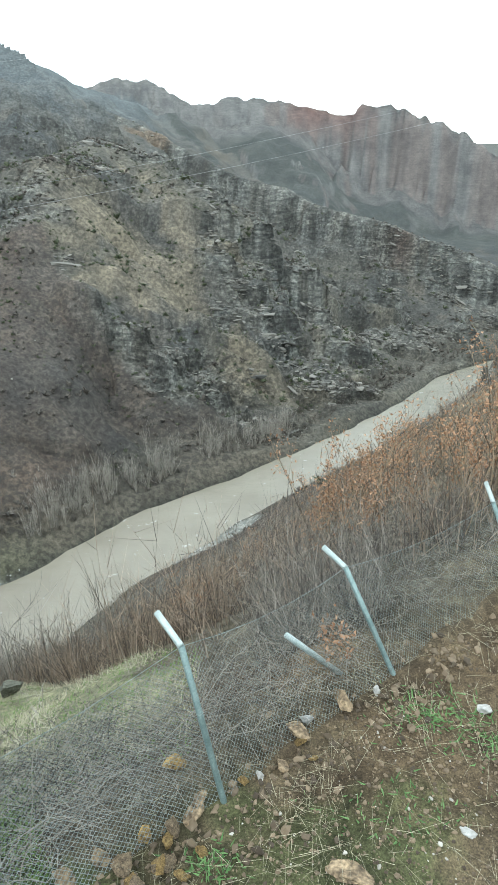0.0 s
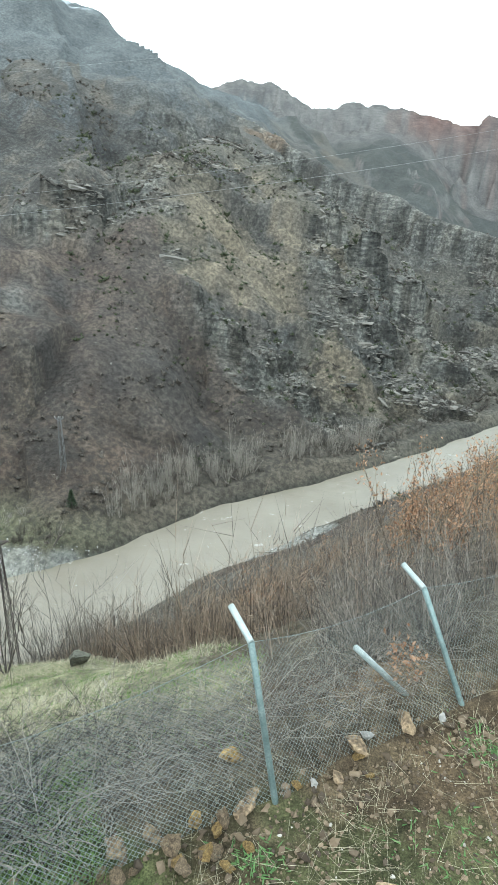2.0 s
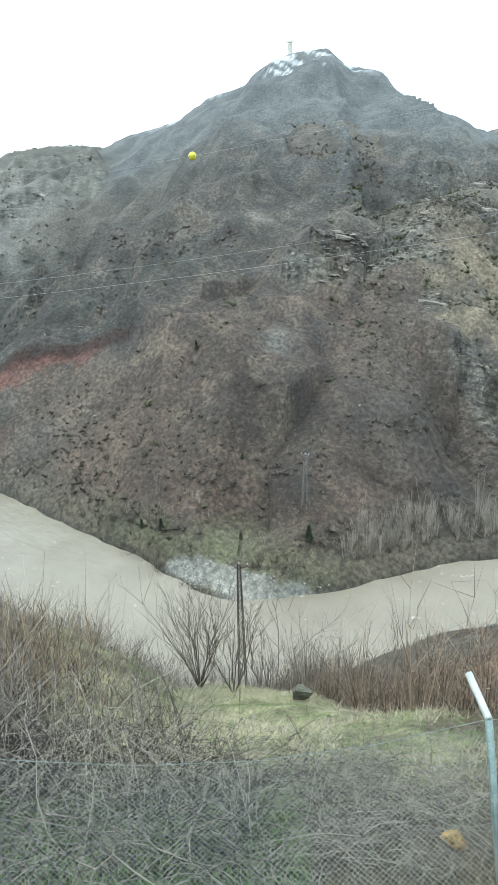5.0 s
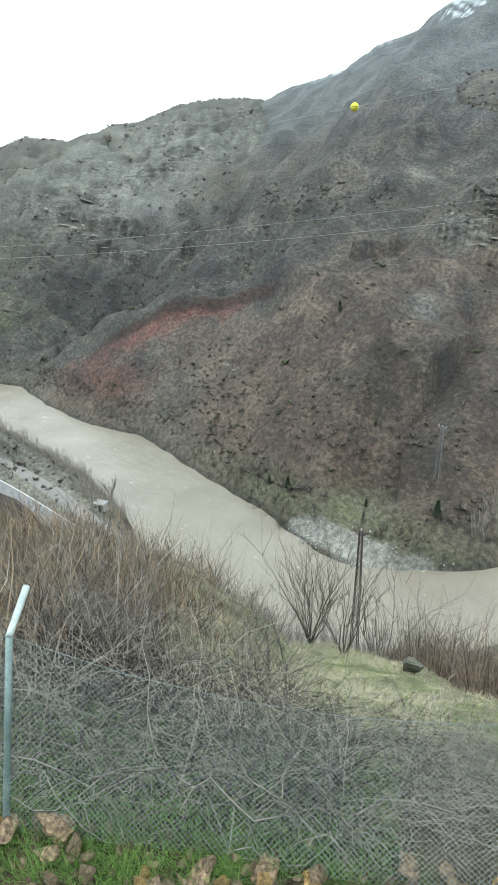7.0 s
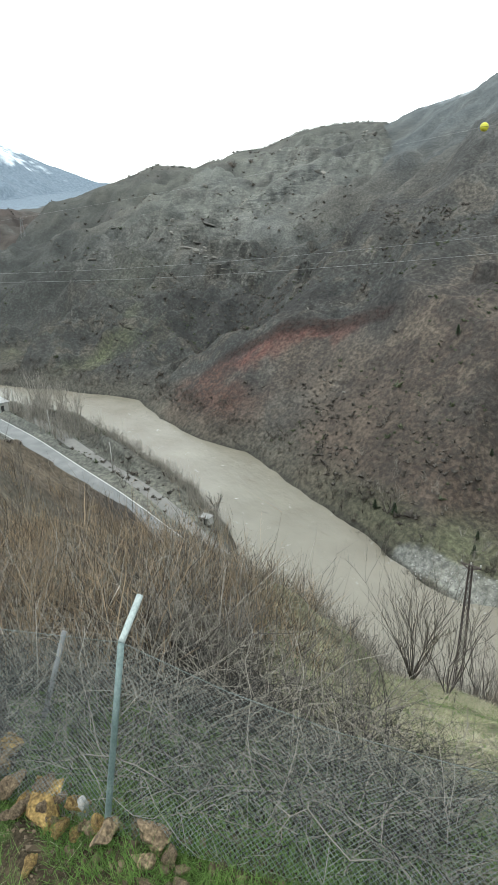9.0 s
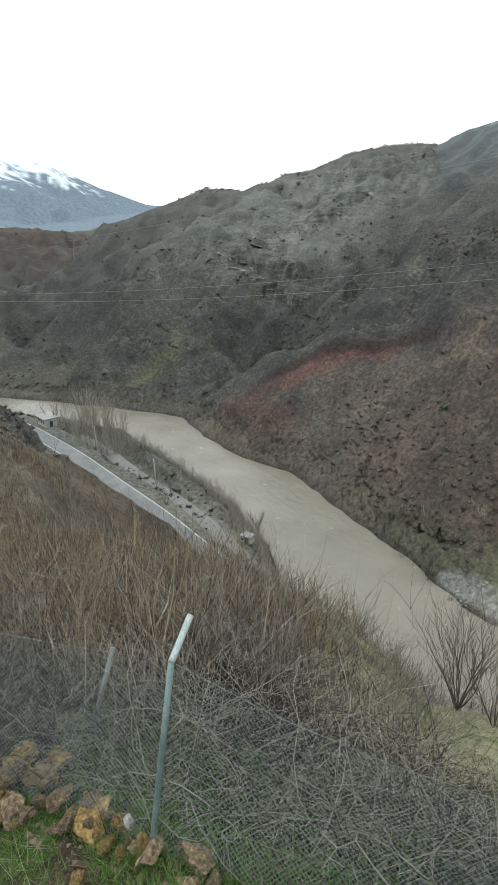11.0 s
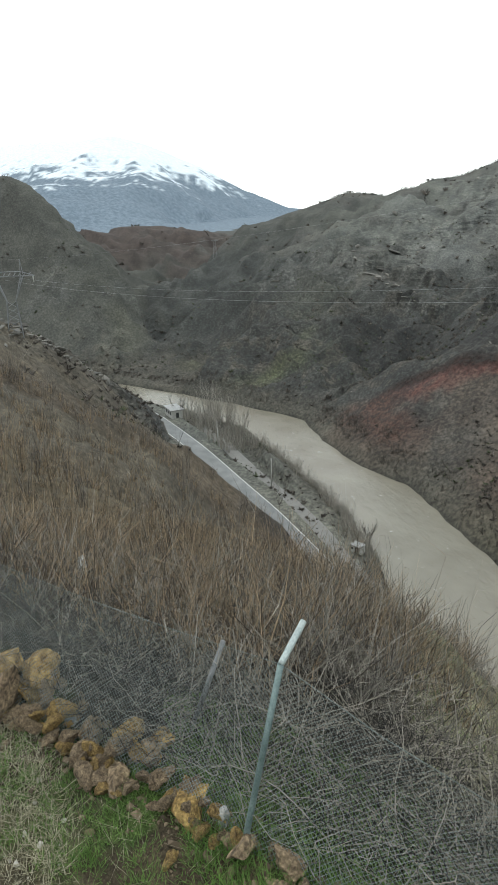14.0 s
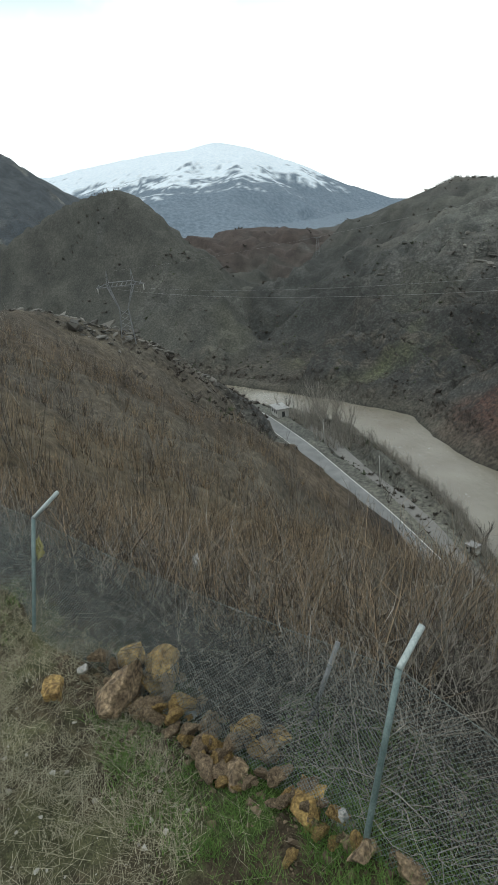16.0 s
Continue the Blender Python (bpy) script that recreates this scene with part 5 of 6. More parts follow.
for bx, by, h, st, sp, rd, sd, lab in ((-12.2, 14.8, 4.0, 20, 0.33, 0.024, 5, "dark bare many-stemmed tree at the edge of the grassy knoll"),
                                       (-10.8, 15.0, 3.6, 6, 0.35, 0.028, 6, "bare many-stemmed tree below the grassy knoll"),
                                       (-28.9, 23.2, 3.6, 7, 0.3, 0.035, 8, "rounded bare bush on the slope above the river"),
                                       (-26, 23, 4.4, 2, 0.2, 0.04, 9, "slender bare sapling above the river"),
                                       (-12.5, 20.5, 5.0, 5, 0.35, 0.03, 10, "bare branching tree in the gully"),
                                       (-8.0, 22.0, 4.6, 5, 0.35, 0.03, 12, "bare branching tree in the gully"),
                                       (-54.4, 96.7, 4.2, 2, 0.5, 0.14, 14, "small crooked bare tree on the gravel bank"),
                                       (-89, 96, 6.0, 5, 0.45, 0.12, 15, "pale bare tree on the far bank"),
                                       (-118.4, 68.2, 5.0, 6, 0.4, 0.1, 16, "dark bush at the edge of the river"),
                                       (-130.4, 50, 5.5, 4, 0.4, 0.09, 17, "bare tree on the verge of the road"),
                                       (-211.5, 43.5, 7.0, 4, 0.5, 0.16, 18, "dark bare tree beside the roadside building")):
    bare_tree("bare_tree", bx, by, h, st, sp, rd, sd, lab)


def poplar():
    x, y = -200.0, 51.0
    tree = bare_tree("poplar", x, y, 13.0, 4, 0.07, 0.12, 33, "tall slender bare poplar beside the river road", WILLOW, 2)
    return tagged(tree, category="tree", group="poplars by the road")


sx, sy = -RNG.uniform(178, 232, 230), RNG.uniform(46, 62, 230)
stuff("saplings", bushes(sx, sy, 4.5, 1.1, 6, 3, 0.055), WILLOW, "grey bare saplings among the poplars by the river road", "saplings")
first = poplar()
for i in range(17):
    px, py = -188 - RNG.uniform(0, 30), 48 + RNG.uniform(0, 15)
    copy_thing(first, pose(px, py, float(ground_z(px, py)[0]) - 0.1, 0, 0, RNG.uniform(0, 360)) @ Matrix.Scale(RNG.uniform(0.6, 1.05), 4))


def pine(x, y, height, seed):
    rnd = np.random.default_rng(seed)
    z = float(ground_z(x, y)[0]) - 0.1
    tree = empty("pine_tree", (x, y, z), "small dark green pine on the far bank", "tree", "pines on the far bank")
    part("trunk", tube("trunk", [(0, 0, 0), (0, 0, height * 0.5), (0.05, 0, height)], [0.16, 0.1, 0.03], BARK, 6), tree)
    n = 900
    t = rnd.uniform(0.08, 1, n) ** 0.8
    a, o = rnd.uniform(0, 6.283, n), np.sqrt(rnd.uniform(0.05, 1, n)) * (1 - t + 0.08) * height * 0.4 * (0.75 + 0.25 * np.sin(t * 40))
    p = np.stack([np.cos(a) * o * 0.75, np.sin(a) * o * 0.75, t * height], -1)
    q = p + np.stack([np.cos(a) * 0.5, np.sin(a) * 0.5, rnd.uniform(-0.15, 0.35, n)], -1) * height * 0.13
    v, f = spikes(p, q, height * 0.017)
    part("crown", mesh_of("crown", v, f, PINE), tree)


for i, (px, py, h) in enumerate(((-54, 105, 4.4), (-87, 96, 3.4), (-67, 98, 2.6), (-70, 103, 2.2), (-105, 136, 3.0), (-93, 96, 2.6), (-79, 118, 2.0))):
    pine(px, py, h, 50 + i)


def oak_bush(x, y, height, seed):
    rnd = np.random.default_rng(seed)
    z = float(ground_z(x, y)[0]) - 0.05
    bush = empty("oak_bush", (x, y, z), "young oak bush still hung with dry orange leaves", "bush", "oak bushes on the slope")
    limbs = grow((0, 0, 0), height, 3, 0.24, 0.01 * height, seed, 2)
    leafy = int(190 * height)
    v, f = canes(np.array([[tuple(p) for p in pts] for pts, r, _ in limbs]), np.array([r for _, r, _ in limbs]))
    part("branchwork", mesh_of("branchwork", v, f, TWIG_BROWN), bush)
    tips = np.array([tuple(p) for pts, _, level in limbs if level < 2 for p in pts[1:]])
    c = tips[rnd.integers(0, len(tips), leafy)] + rnd.normal(0, 0.07, (leafy, 3))
    d, e = rnd.normal(size=(leafy, 3)), rnd.normal(size=(leafy, 3))
    d /= np.linalg.norm(d, axis=1)[:, None]
    e = np.cross(d, e)
    e /= np.linalg.norm(e, axis=1)[:, None]
    s = rnd.uniform(0.025, 0.045, leafy)[:, None]
    lift = np.cross(d, e) * s * 0.3
    v = np.stack([c - d * s, c + e * s * 0.55 + lift, c + d * s, c - e * s * 0.55 + lift], 1).reshape(-1, 3)
    b = (np.arange(leafy) * 4)[:, None]
    part("foliage", mesh_of("foliage", v, np.concatenate([b + [0, 1, 2], b + [0, 2, 3]]), OAK_LEAF), bush, "dry orange-brown leaves")


oaks = [(-12.5, 9.8, 1.9), (-10, 11.5, 2.0), (-15, 11, 1.8), (-20, 12, 2.0), (-23, 11.5, 2.0), (-12, 15, 1.9), (-27, 13, 2.0), (-28.5, 7.4, 0.9), (-8.5, 5.6, 0.5), (8, 14, 1.3)]
rnd = random.Random(21)
oaks += [(rnd.uniform(-30, 9), rnd.uniform(10, 34), rnd.uniform(1.2, 2.7)) for _ in range(28)]
for i, (b, d, h) in enumerate(oaks):
    ox, oy = spot(b, d)
    oak_bush(float(ox), float(oy), h, 70 + i)


# ---- the wire fence ----
def net(name, b0, b1, t0, t1, sag=0.06, cell=0.04, rad=0.0021):
    """Chain link between two posts: two families of crossing wires."""
    b0, b1, t0, t1 = (np.array(v, dtype=float) for v in (b0, b1, t0, t1))
    L, H = np.linalg.norm(b1 - b0), np.linalg.norm(t0 - b0)
    rods = []
    for s in (1, -1):
        for k in np.arange(-H, L, cell * 1.2):
            lo, hi = max(k, 0.0), min(k + H, L)
            if hi - lo < 0.05:
                continue
            u = np.linspace(lo, hi, 6)
            v = (u - k) / H
            if s < 0:
                u = L - u
            u = (u / L)[:, None]
            v = v[:, None]
            p = (b0 * (1 - u) + b1 * u) * (1 - v) + (t0 * (1 - u) + t1 * u) * v
            bow = 4 * u * (1 - u)
            p[:, 2:3] -= sag * bow * v
            p[:, :2] += np.array(DOWN) * (0.10 * np.sin(3.1 * v) * bow + 0.02 * np.sin(11 * u + 5 * v))
            rods.append(p)
    v, f = canes(np.array(rods), rad)
    return mesh_of(name, v, f, WIRE)


POSTS = [((6.68, 9.73, -0.4), (6.415, 10.581, 0.788), (6.213, 10.769, 0.982)),
         ((3.56, 6.95, -0.15), (3.158, 7.436, 0.959), (3.123, 7.713, 1.118)),
         ((1.55, 5.32, -0.1), (0.971, 5.758, 1.115), (0.744, 5.991, 1.227)),
         ((-0.3, 3.83, 0.0), (-0.641, 4.197, 1.424), (-0.878, 4.441, 1.587)),
         ((-4.11, 0.95, 0.03), (-4.315, 1.379, 1.722), (-4.493, 1.664, 1.972)),
         ((-8.48, -2.54, -0.05), (-9.002, -2.311, 1.544), (-8.939, -1.888, 1.921)),
         ((-12.19, -4.99, -0.2), (-13.64, -5.204, 1.121), (-13.667, -4.808, 1.432))]
fence = empty("chain_link_fence", (0, 0, 0), "sagging galvanised chain-link fence on leaning bent steel posts", "fence")
for base, knee, tip in POSTS:
    b, k, t = Vector(base), Vector(knee), Vector(tip)
    post = part("post", tube("post", [b - (k - b) * 0.12, b, b + (k - b) * 0.5, k], 0.03, GALV, 10), fence, "leaning galvanised steel post")
    part("arm", tube("arm", [k, k + (t - k) * 0.08, t], 0.031, GALV_TOP, 10), post, "pale outward-bent post top")
    mid = b + (k - b) * 0.55
    part("tie_wire", tube("tie_wire", [mid + Vector((0.034 * math.cos(a), 0.034 * math.sin(a), 0.01 * a)) for a in (0, 1.2, 2.4, 3.6, 4.8, 6.0)], 0.003, WIRE, 4), post)
for (b0, t0, _), (b1, t1, _) in zip(POSTS, POSTS[1:]):
    drop = 0.35 if b0[0] < 1.0 and b1[0] > -5 else 0.12
    part("net", net("net", b0, b1, t0, t1, drop, *((0.042, 0.0024) if b1[0] < -1 else (0.04, 0.0017))), fence, "fine grey diamond wire mesh")
    a, c = Vector(t0), Vector(t1)
    part("line_wire", tube("line_wire", [a + (c - a) * u - Vector((0, 0, drop * 4 * u * (1 - u))) for u in (0, 0.2, 0.4, 0.6, 0.8, 1)], 0.003, WIRE, 4), fence)
brace_a = tagged(new("fence_brace", tube("fence_brace", [(0.94, 5.37, -0.05), (0.305, 5.086, 0.76)], 0.032, GALV_TOP, 10)), "loose pale steel brace leaning in the wire fence", "brace")
brace_b = tagged(new("fence_brace", tube("fence_brace", [(-5.84, 0.86, -0.25), (-6.02, 1.34, 0.757)], 0.03, PYLON_STEEL, 10)), "grey steel brace leaning behind the wire mesh", "brace")


# ---- stones along the edge of the terrace ----
def stone_mesh(name, size, material, seed, fine=4):
    bm = bmesh.new()
    bmesh.ops.create_icosphere(bm, subdivisions=fine, radius=0.5)
    rnd = random.Random(seed)
    off = Vector((rnd.uniform(-50, 50), rnd.uniform(-50, 50), rnd.uniform(-50, 50)))
    cuts = [(Vector((rnd.gauss(0, 1), rnd.gauss(0, 1), rnd.gauss(0, 1))).normalized(), rnd.uniform(0.17, 0.36)) for _ in range(13)]
    for v in bm.verts:
        p = v.co.copy()
        for d, lim in cuts:
            over = p.dot(d) - lim
            if over > 0:
                p -= d * over * 0.97
        p += p.normalized() * (0.06 * noise.noise(p * 3 + off) + 0.06 * noise.noise(p * 7 + off) + 0.04 * noise.noise(p * 17 + off))
        v.co = Vector((p.x * size[0], p.y * size[1], p.z * size[2])) * 1.25
    return bm_mesh(name, bm, material, False)


STONES = [(-6.61, -1.17, 0.8, 0.5, 0.72, ROCK_BROWN, 'large pale brown boulder on the terrace edge'),
          (-6.99, -0.7, 0.8, 0.6, 0.62, ROCK_OCHRE, 'ochre-stained boulder on the terrace edge'),
          (-7.26, -1.02, 0.5, 0.4, 0.4, ROCK_OCHRE, 'ochre-stained boulder on the terrace edge'),
          (-6.97, -2.09, 0.5, 0.35, 0.3, ROCK_OCHRE, 'flat ochre stone in the grass'),
          (-6.21, -0.38, 0.2, 0.15, 0.17, ROCK_WHITE, 'small white stone in the rubble'),
          (-7.34, -1.76, 0.18, 0.15, 0.16, ROCK_WHITE, 'small white stone in the rubble'),
          (-5.89, -0.24, 0.34, 0.3, 0.28, ROCK_BROWN, 'rough brown stone in the rubble'),
          (-5.61, 0.13, 0.36, 0.28, 0.34, ROCK_OCHRE, 'rough ochre stone in the rubble'),
          (-5.18, -0.02, 0.4, 0.34, 0.24, ROCK_BROWN, 'broad brown stone in the rubble'),
          (-5.28, 0.32, 0.3, 0.26, 0.34, ROCK_BROWN, 'rough brown stone in the rubble'),
          (-5.53, 0.46, 0.34, 0.26, 0.34, ROCK_OCHRE, 'rough ochre stone in the rubble'),
          (-4.66, 0.62, 0.52, 0.36, 0.32, ROCK_OCHRE, 'yellow ochre flat-topped stone by the fence'),
          (-4.38, 0.85, 0.17, 0.13, 0.22, ROCK_WHITE, 'upright white stone at the foot of a fence post'),
          (-4.21, 0.82, 0.26, 0.13, 0.14, ROCK_BROWN, 'long brown stone at the foot of a fence post'),
          (-4.04, 0.93, 0.28, 0.22, 0.22, ROCK_BROWN, 'brown stone on the terrace edge'),
          (-3.76, 1.22, 0.32, 0.24, 0.28, ROCK_BROWN, 'brown stone on the terrace edge'),
          (-3.63, 1.09, 0.18, 0.14, 0.12, ROCK_BROWN, 'small brown stone on the terrace edge'),
          (-2.62, 1.83, 0.42, 0.26, 0.16, ROCK_BROWN, 'flat brown stone in the grass'),
          (-2.3, 2.27, 0.36, 0.24, 0.18, ROCK_BROWN, 'brown stone on the terrace edge'),
          (-2.0, 2.45, 0.3, 0.22, 0.2, ROCK_OCHRE, 'ochre stone on the terrace edge'),
          (-1.51, 3.08, 0.4, 0.26, 0.22, ROCK_BROWN, 'brown stone on the terrace edge'),
          (-1.27, 3.28, 0.3, 0.24, 0.2, ROCK_BROWN, 'brown stone on the terrace edge'),
          (-0.93, 3.47, 0.2, 0.17, 0.26, ROCK_OCHRE, 'upright ochre stone at the terrace edge'),
          (-0.54, 3.67, 0.46, 0.22, 0.15, ROCK_BROWN, 'long flat brown slab at the foot of a post'),
          (0.5, 4.66, 0.22, 0.17, 0.15, ROCK_WHITE, 'white stone in the rubble'),
          (0.41, 4.49, 0.34, 0.24, 0.22, ROCK_BROWN, 'pale brown stone in the rubble'),
          (1.28, 5.06, 0.13, 0.11, 0.17, ROCK_WHITE, 'upright white stone at the foot of a post'),
          (0.04, 4.05, 0.14, 0.11, 0.13, ROCK_WHITE, 'small white stone in the rubble'),
          (0.26, 4.15, 0.24, 0.14, 0.1, ROCK_BROWN, 'flat brown stone in the rubble'),
          (2.36, 4.8, 0.24, 0.18, 0.14, ROCK_WHITE, 'white stone on bare earth'),
          (0.73, 3.18, 0.5, 0.3, 0.12, ROCK_BROWN, 'flat half-buried slab on bare earth'),
          (1.78, 3.49, 0.16, 0.12, 0.1, ROCK_WHITE, 'small white stone on bare earth'),
          (-0.76, 4.16, 0.3, 0.22, 0.18, ROCK_OCHRE, 'ochre stone beyond the fence'),
          (0.88, 4.94, 0.4, 0.26, 0.26, ROCK_BROWN, 'brown stone half buried by the fence'),
          (-7.6, 14.2, 0.75, 0.6, 0.66, ROCK_GREY, 'dark mossy boulder on the grassy knoll')]
for i, (sx, sy, a, b, c, mat, lab) in enumerate(STONES):
    if -3.4 < sx and sy < 10:
        a, b, c = 0.8 * a, 0.8 * b, 0.8 * c
    st = new("stone", stone_mesh("stone", (a, b, c), mat, 900 + i, 3))
    st.location = (sx, sy, float(ground_z(sx, sy)[0]) + c * 0.3)
    st.rotation_euler = (random.uniform(-0.15, 0.15), random.uniform(-0.15, 0.15), random.uniform(0, 6.28))
    tagged(st, lab, "stone", "stones along the terrace edge")


def heap(count, x0, y0, x1, y1, wide, s0, s1, high, label):
    """Stones piled along a line: each a thing, on a few shared meshes."""
    kinds = [stone_mesh("stone", (1, 0.8, 0.75), (ROCK_BROWN, ROCK_OCHRE, ROCK_BROWN)[k % 3], 700 + k, 3) for k in range(9)]
    for i in range(count):
        t = random.random()
        ox, oy = random.gauss(0, wide), random.gauss(0, wide * 0.7)
        sx, sy, sc = x0 + (x1 - x0) * t + ox, y0 + (y1 - y0) * t + oy, s0 * (s1 / s0) ** random.random()
        st = new("stone", kinds[i % 9])
        up = high * max(0.0, 1 - math.hypot(ox, oy) / (1.6 * wide)) * random.random()
        st.matrix_basis = pose(sx, sy, float(ground_z(sx, sy)[0]) + 0.25 * sc + up * (t > 0.02), random.uniform(-40, 40), random.uniform(-40, 40), random.uniform(0, 360)) @ Matrix.Scale(sc, 4)
        tagged(st, label, "stone", "stones along the terrace edge")


heap(120, -7.3, -1.36, -4.55, 0.55, 0.24, 0.09, 0.32, 0.28, "rough ochre-brown stone in the heap by the fence")
heap(26, -4.55, 0.55, -2.02, 2.15, 0.16, 0.1, 0.26, 0.05, "rough brown stone on the terrace edge")
heap(34, -2.02, 2.25, 0.8, 4.55, 0.15, 0.08, 0.22, 0.05, "rough brown stone on the terrace edge")


def rubble(count, place, s0, s1, material, label):
    bm = bmesh.new()
    bmesh.ops.create_icosphere(bm, subdivisions=1, radius=0.6)
    ball, face = np.array([v.co[:] for v in bm.verts]), np.array([[v.index for v in f.verts] for f in bm.faces])
    bm.free()
    base = [(ball * RNG.uniform(0.4, 1.3, (len(ball), 1)) * np.array((1.0, RNG.uniform(0.6, 0.95), RNG.uniform(0.5, 0.9))), face) for k in range(24)]
    x, y = place(count)
    z = ground_z(x, y)
    vs, fs, at = [], [], 0
    for i in range(len(x)):
        v, f = base[i % 24]
        a, s = RNG.uniform(0, 6.28), s0 * (s1 / s0) ** (RNG.uniform() ** 2.2)
        rot = np.array(((math.cos(a), -math.sin(a), 0), (math.sin(a), math.cos(a), 0), (0, 0, 1)))
        vs.append((v * s) @ rot.T + (x[i], y[i], z[i] + 0.12 * s))
        fs.append(f + at)
        at += len(v)
    stuff("rubble", (np.concatenate(vs), np.concatenate(fs)), material, label, "rubble")


RUBBLE = island_varied("broken_stone", (0.045, 0.032, 0.021), (0.22, 0.165, 0.11))
PALE_RUBBLE = island_varied("pale_broken_stone", (0.25, 0.23, 0.2), (0.5, 0.48, 0.44))


def edge_place(count):
    t = RNG.uniform(0, 1, count)
    x = -7.92 + t * 10.67
    y = -1.97 + t * 8.16
    return x + RNG.normal(0, 0.25, count) - 0.02, y + RNG.normal(0, 0.2, count) - 0.25


def bare_place(count):
    x, y = field(-34, 6, 2.2, 6.0, count, -0.3, 17)
    keep = x * FENCE[0] + y * FENCE[1] < 3.0
    return x[keep], y[keep]


def lawn_place(count):
    x, y = field(60, 120, 3.0, 8.0, count, 0.0, 18)
    keep = x * FENCE[0] + y * FENCE[1] < 2.8
    return x[keep], y[keep]


rubble(1700, edge_place, 0.02, 0.12, RUBBLE, "loose brown rubble along the foot of the fence")
rubble(6200, bare_place, 0.009, 0.055, RUBBLE, "stones strewn over bare earth")
rubble(260, bare_place, 0.012, 0.05, PALE_RUBBLE, "pale stones strewn over bare earth")
rubble(420, lawn_place, 0.02, 0.08, PALE_RUBBLE, "pale stones in the grass")


def on_bar(x0, x1, off0, off1):
    def place(count):
        x, y = along(RIVER, count * 12, off0, off1)
        keep = (x > x0) & (x < x1)
        x, y = x[keep], y[keep]
        keep = land(x, y, True)[1]["shoal"] > RNG.uniform(0.1, 0.5, len(x))
        return x[keep], y[keep]
    return place


COBBLE = island_varied("river_cobbles", (0.12, 0.118, 0.112), (0.42, 0.415, 0.4))
rubble(900, on_bar(-90, -36, 10.5, 20), 0.2, 0.6, COBBLE, "pale grey cobbles on the gravel bar of the far bank")
rubble(900, on_bar(-26, 12, -19, -9), 0.2, 0.6, COBBLE, "pale grey cobbles on the gravel bar of the near bank")


# ---- power lines ----
def lattice(name, at, height, foot, top, material, label, arms, turn=0.0):
    """A four-legged lattice tower; arms: (height, half length)."""
    tower = empty(name, at, label, "pylon")
    tower.rotation_euler = (0, 0, radians(turn))

    def corner(h, k):
        w = foot + (top - foot) * h / height
        return (w * (1, -1, -1, 1)[k], w * (1, 1, -1, -1)[k], h)
    for k in range(4):
        part("leg", bars("leg", [(corner(-0.5, k), corner(height, k))], max(0.05, height * 0.0045), material), tower)
    steps = [0]
    while steps[-1] < height - 0.8:
        steps.append(min(height, steps[-1] + 2.1 * (foot + (top - foot) * steps[-1] / height) + 0.25))
    braces = [(corner(a, k), corner(b, (k + 1) % 4)) for a, b in zip(steps, steps[1:]) for k in range(4)]
    braces += [(corner(b, k), corner(a, (k + 1) % 4)) for a, b in zip(steps, steps[1:]) for k in range(4)]
    part("lattice", bars("lattice", braces, max(0.022, height * 0.002), material), tower)
    for h, half in arms:
        arm = part("cross_arm", bars("cross_arm", [((-half, 0, h), (half, 0, h)), ((-half, 0, h), (0, 0, h - 0.7)), ((half, 0, h), (0, 0, h - 0.7))], max(0.1, height * 0.008), material), tower)
        for s in (-1, 0, 1):
            part("insulator", tube("insulator", [(s * half * 0.95, 0, h), (s * half * 0.95, 0, h + 0.12), (s * half * 0.95, 0, h + 0.14), (s * half * 0.95, 0, h + 0.42)], [0.05, 0.05, 0.11, 0.09], PLASTER, 8), arm, "pale porcelain insulator")
    return tower


def foot_at(x, y):
    return (x, y, float(ground_z(x, y)[0]))


tx, ty = spot(34.53, 75)
lattice("pylon", foot_at(float(tx), float(ty)), -41.3 - foot_at(float(tx), float(ty))[2], 0.55, 0.2, TOWER_STEEL, "dark rusty lattice pylon standing above the river", [(-41.45 - foot_at(float(tx), float(ty))[2], 1.3)], 20)
lattice("pylon", foot_at(-59.5, 113.5), 12.5, 0.55, 0.25, PYLON_STEEL, "slim grey lattice pylon on the far slope", [(12.2, 0.9)], 10)
lattice("pylon", foot_at(-480, 133), 15.0, 1.6, 0.5, PYLON_STEEL, "pale lattice pylon on the distant red hill", [(14.5, 2.5)], 60)


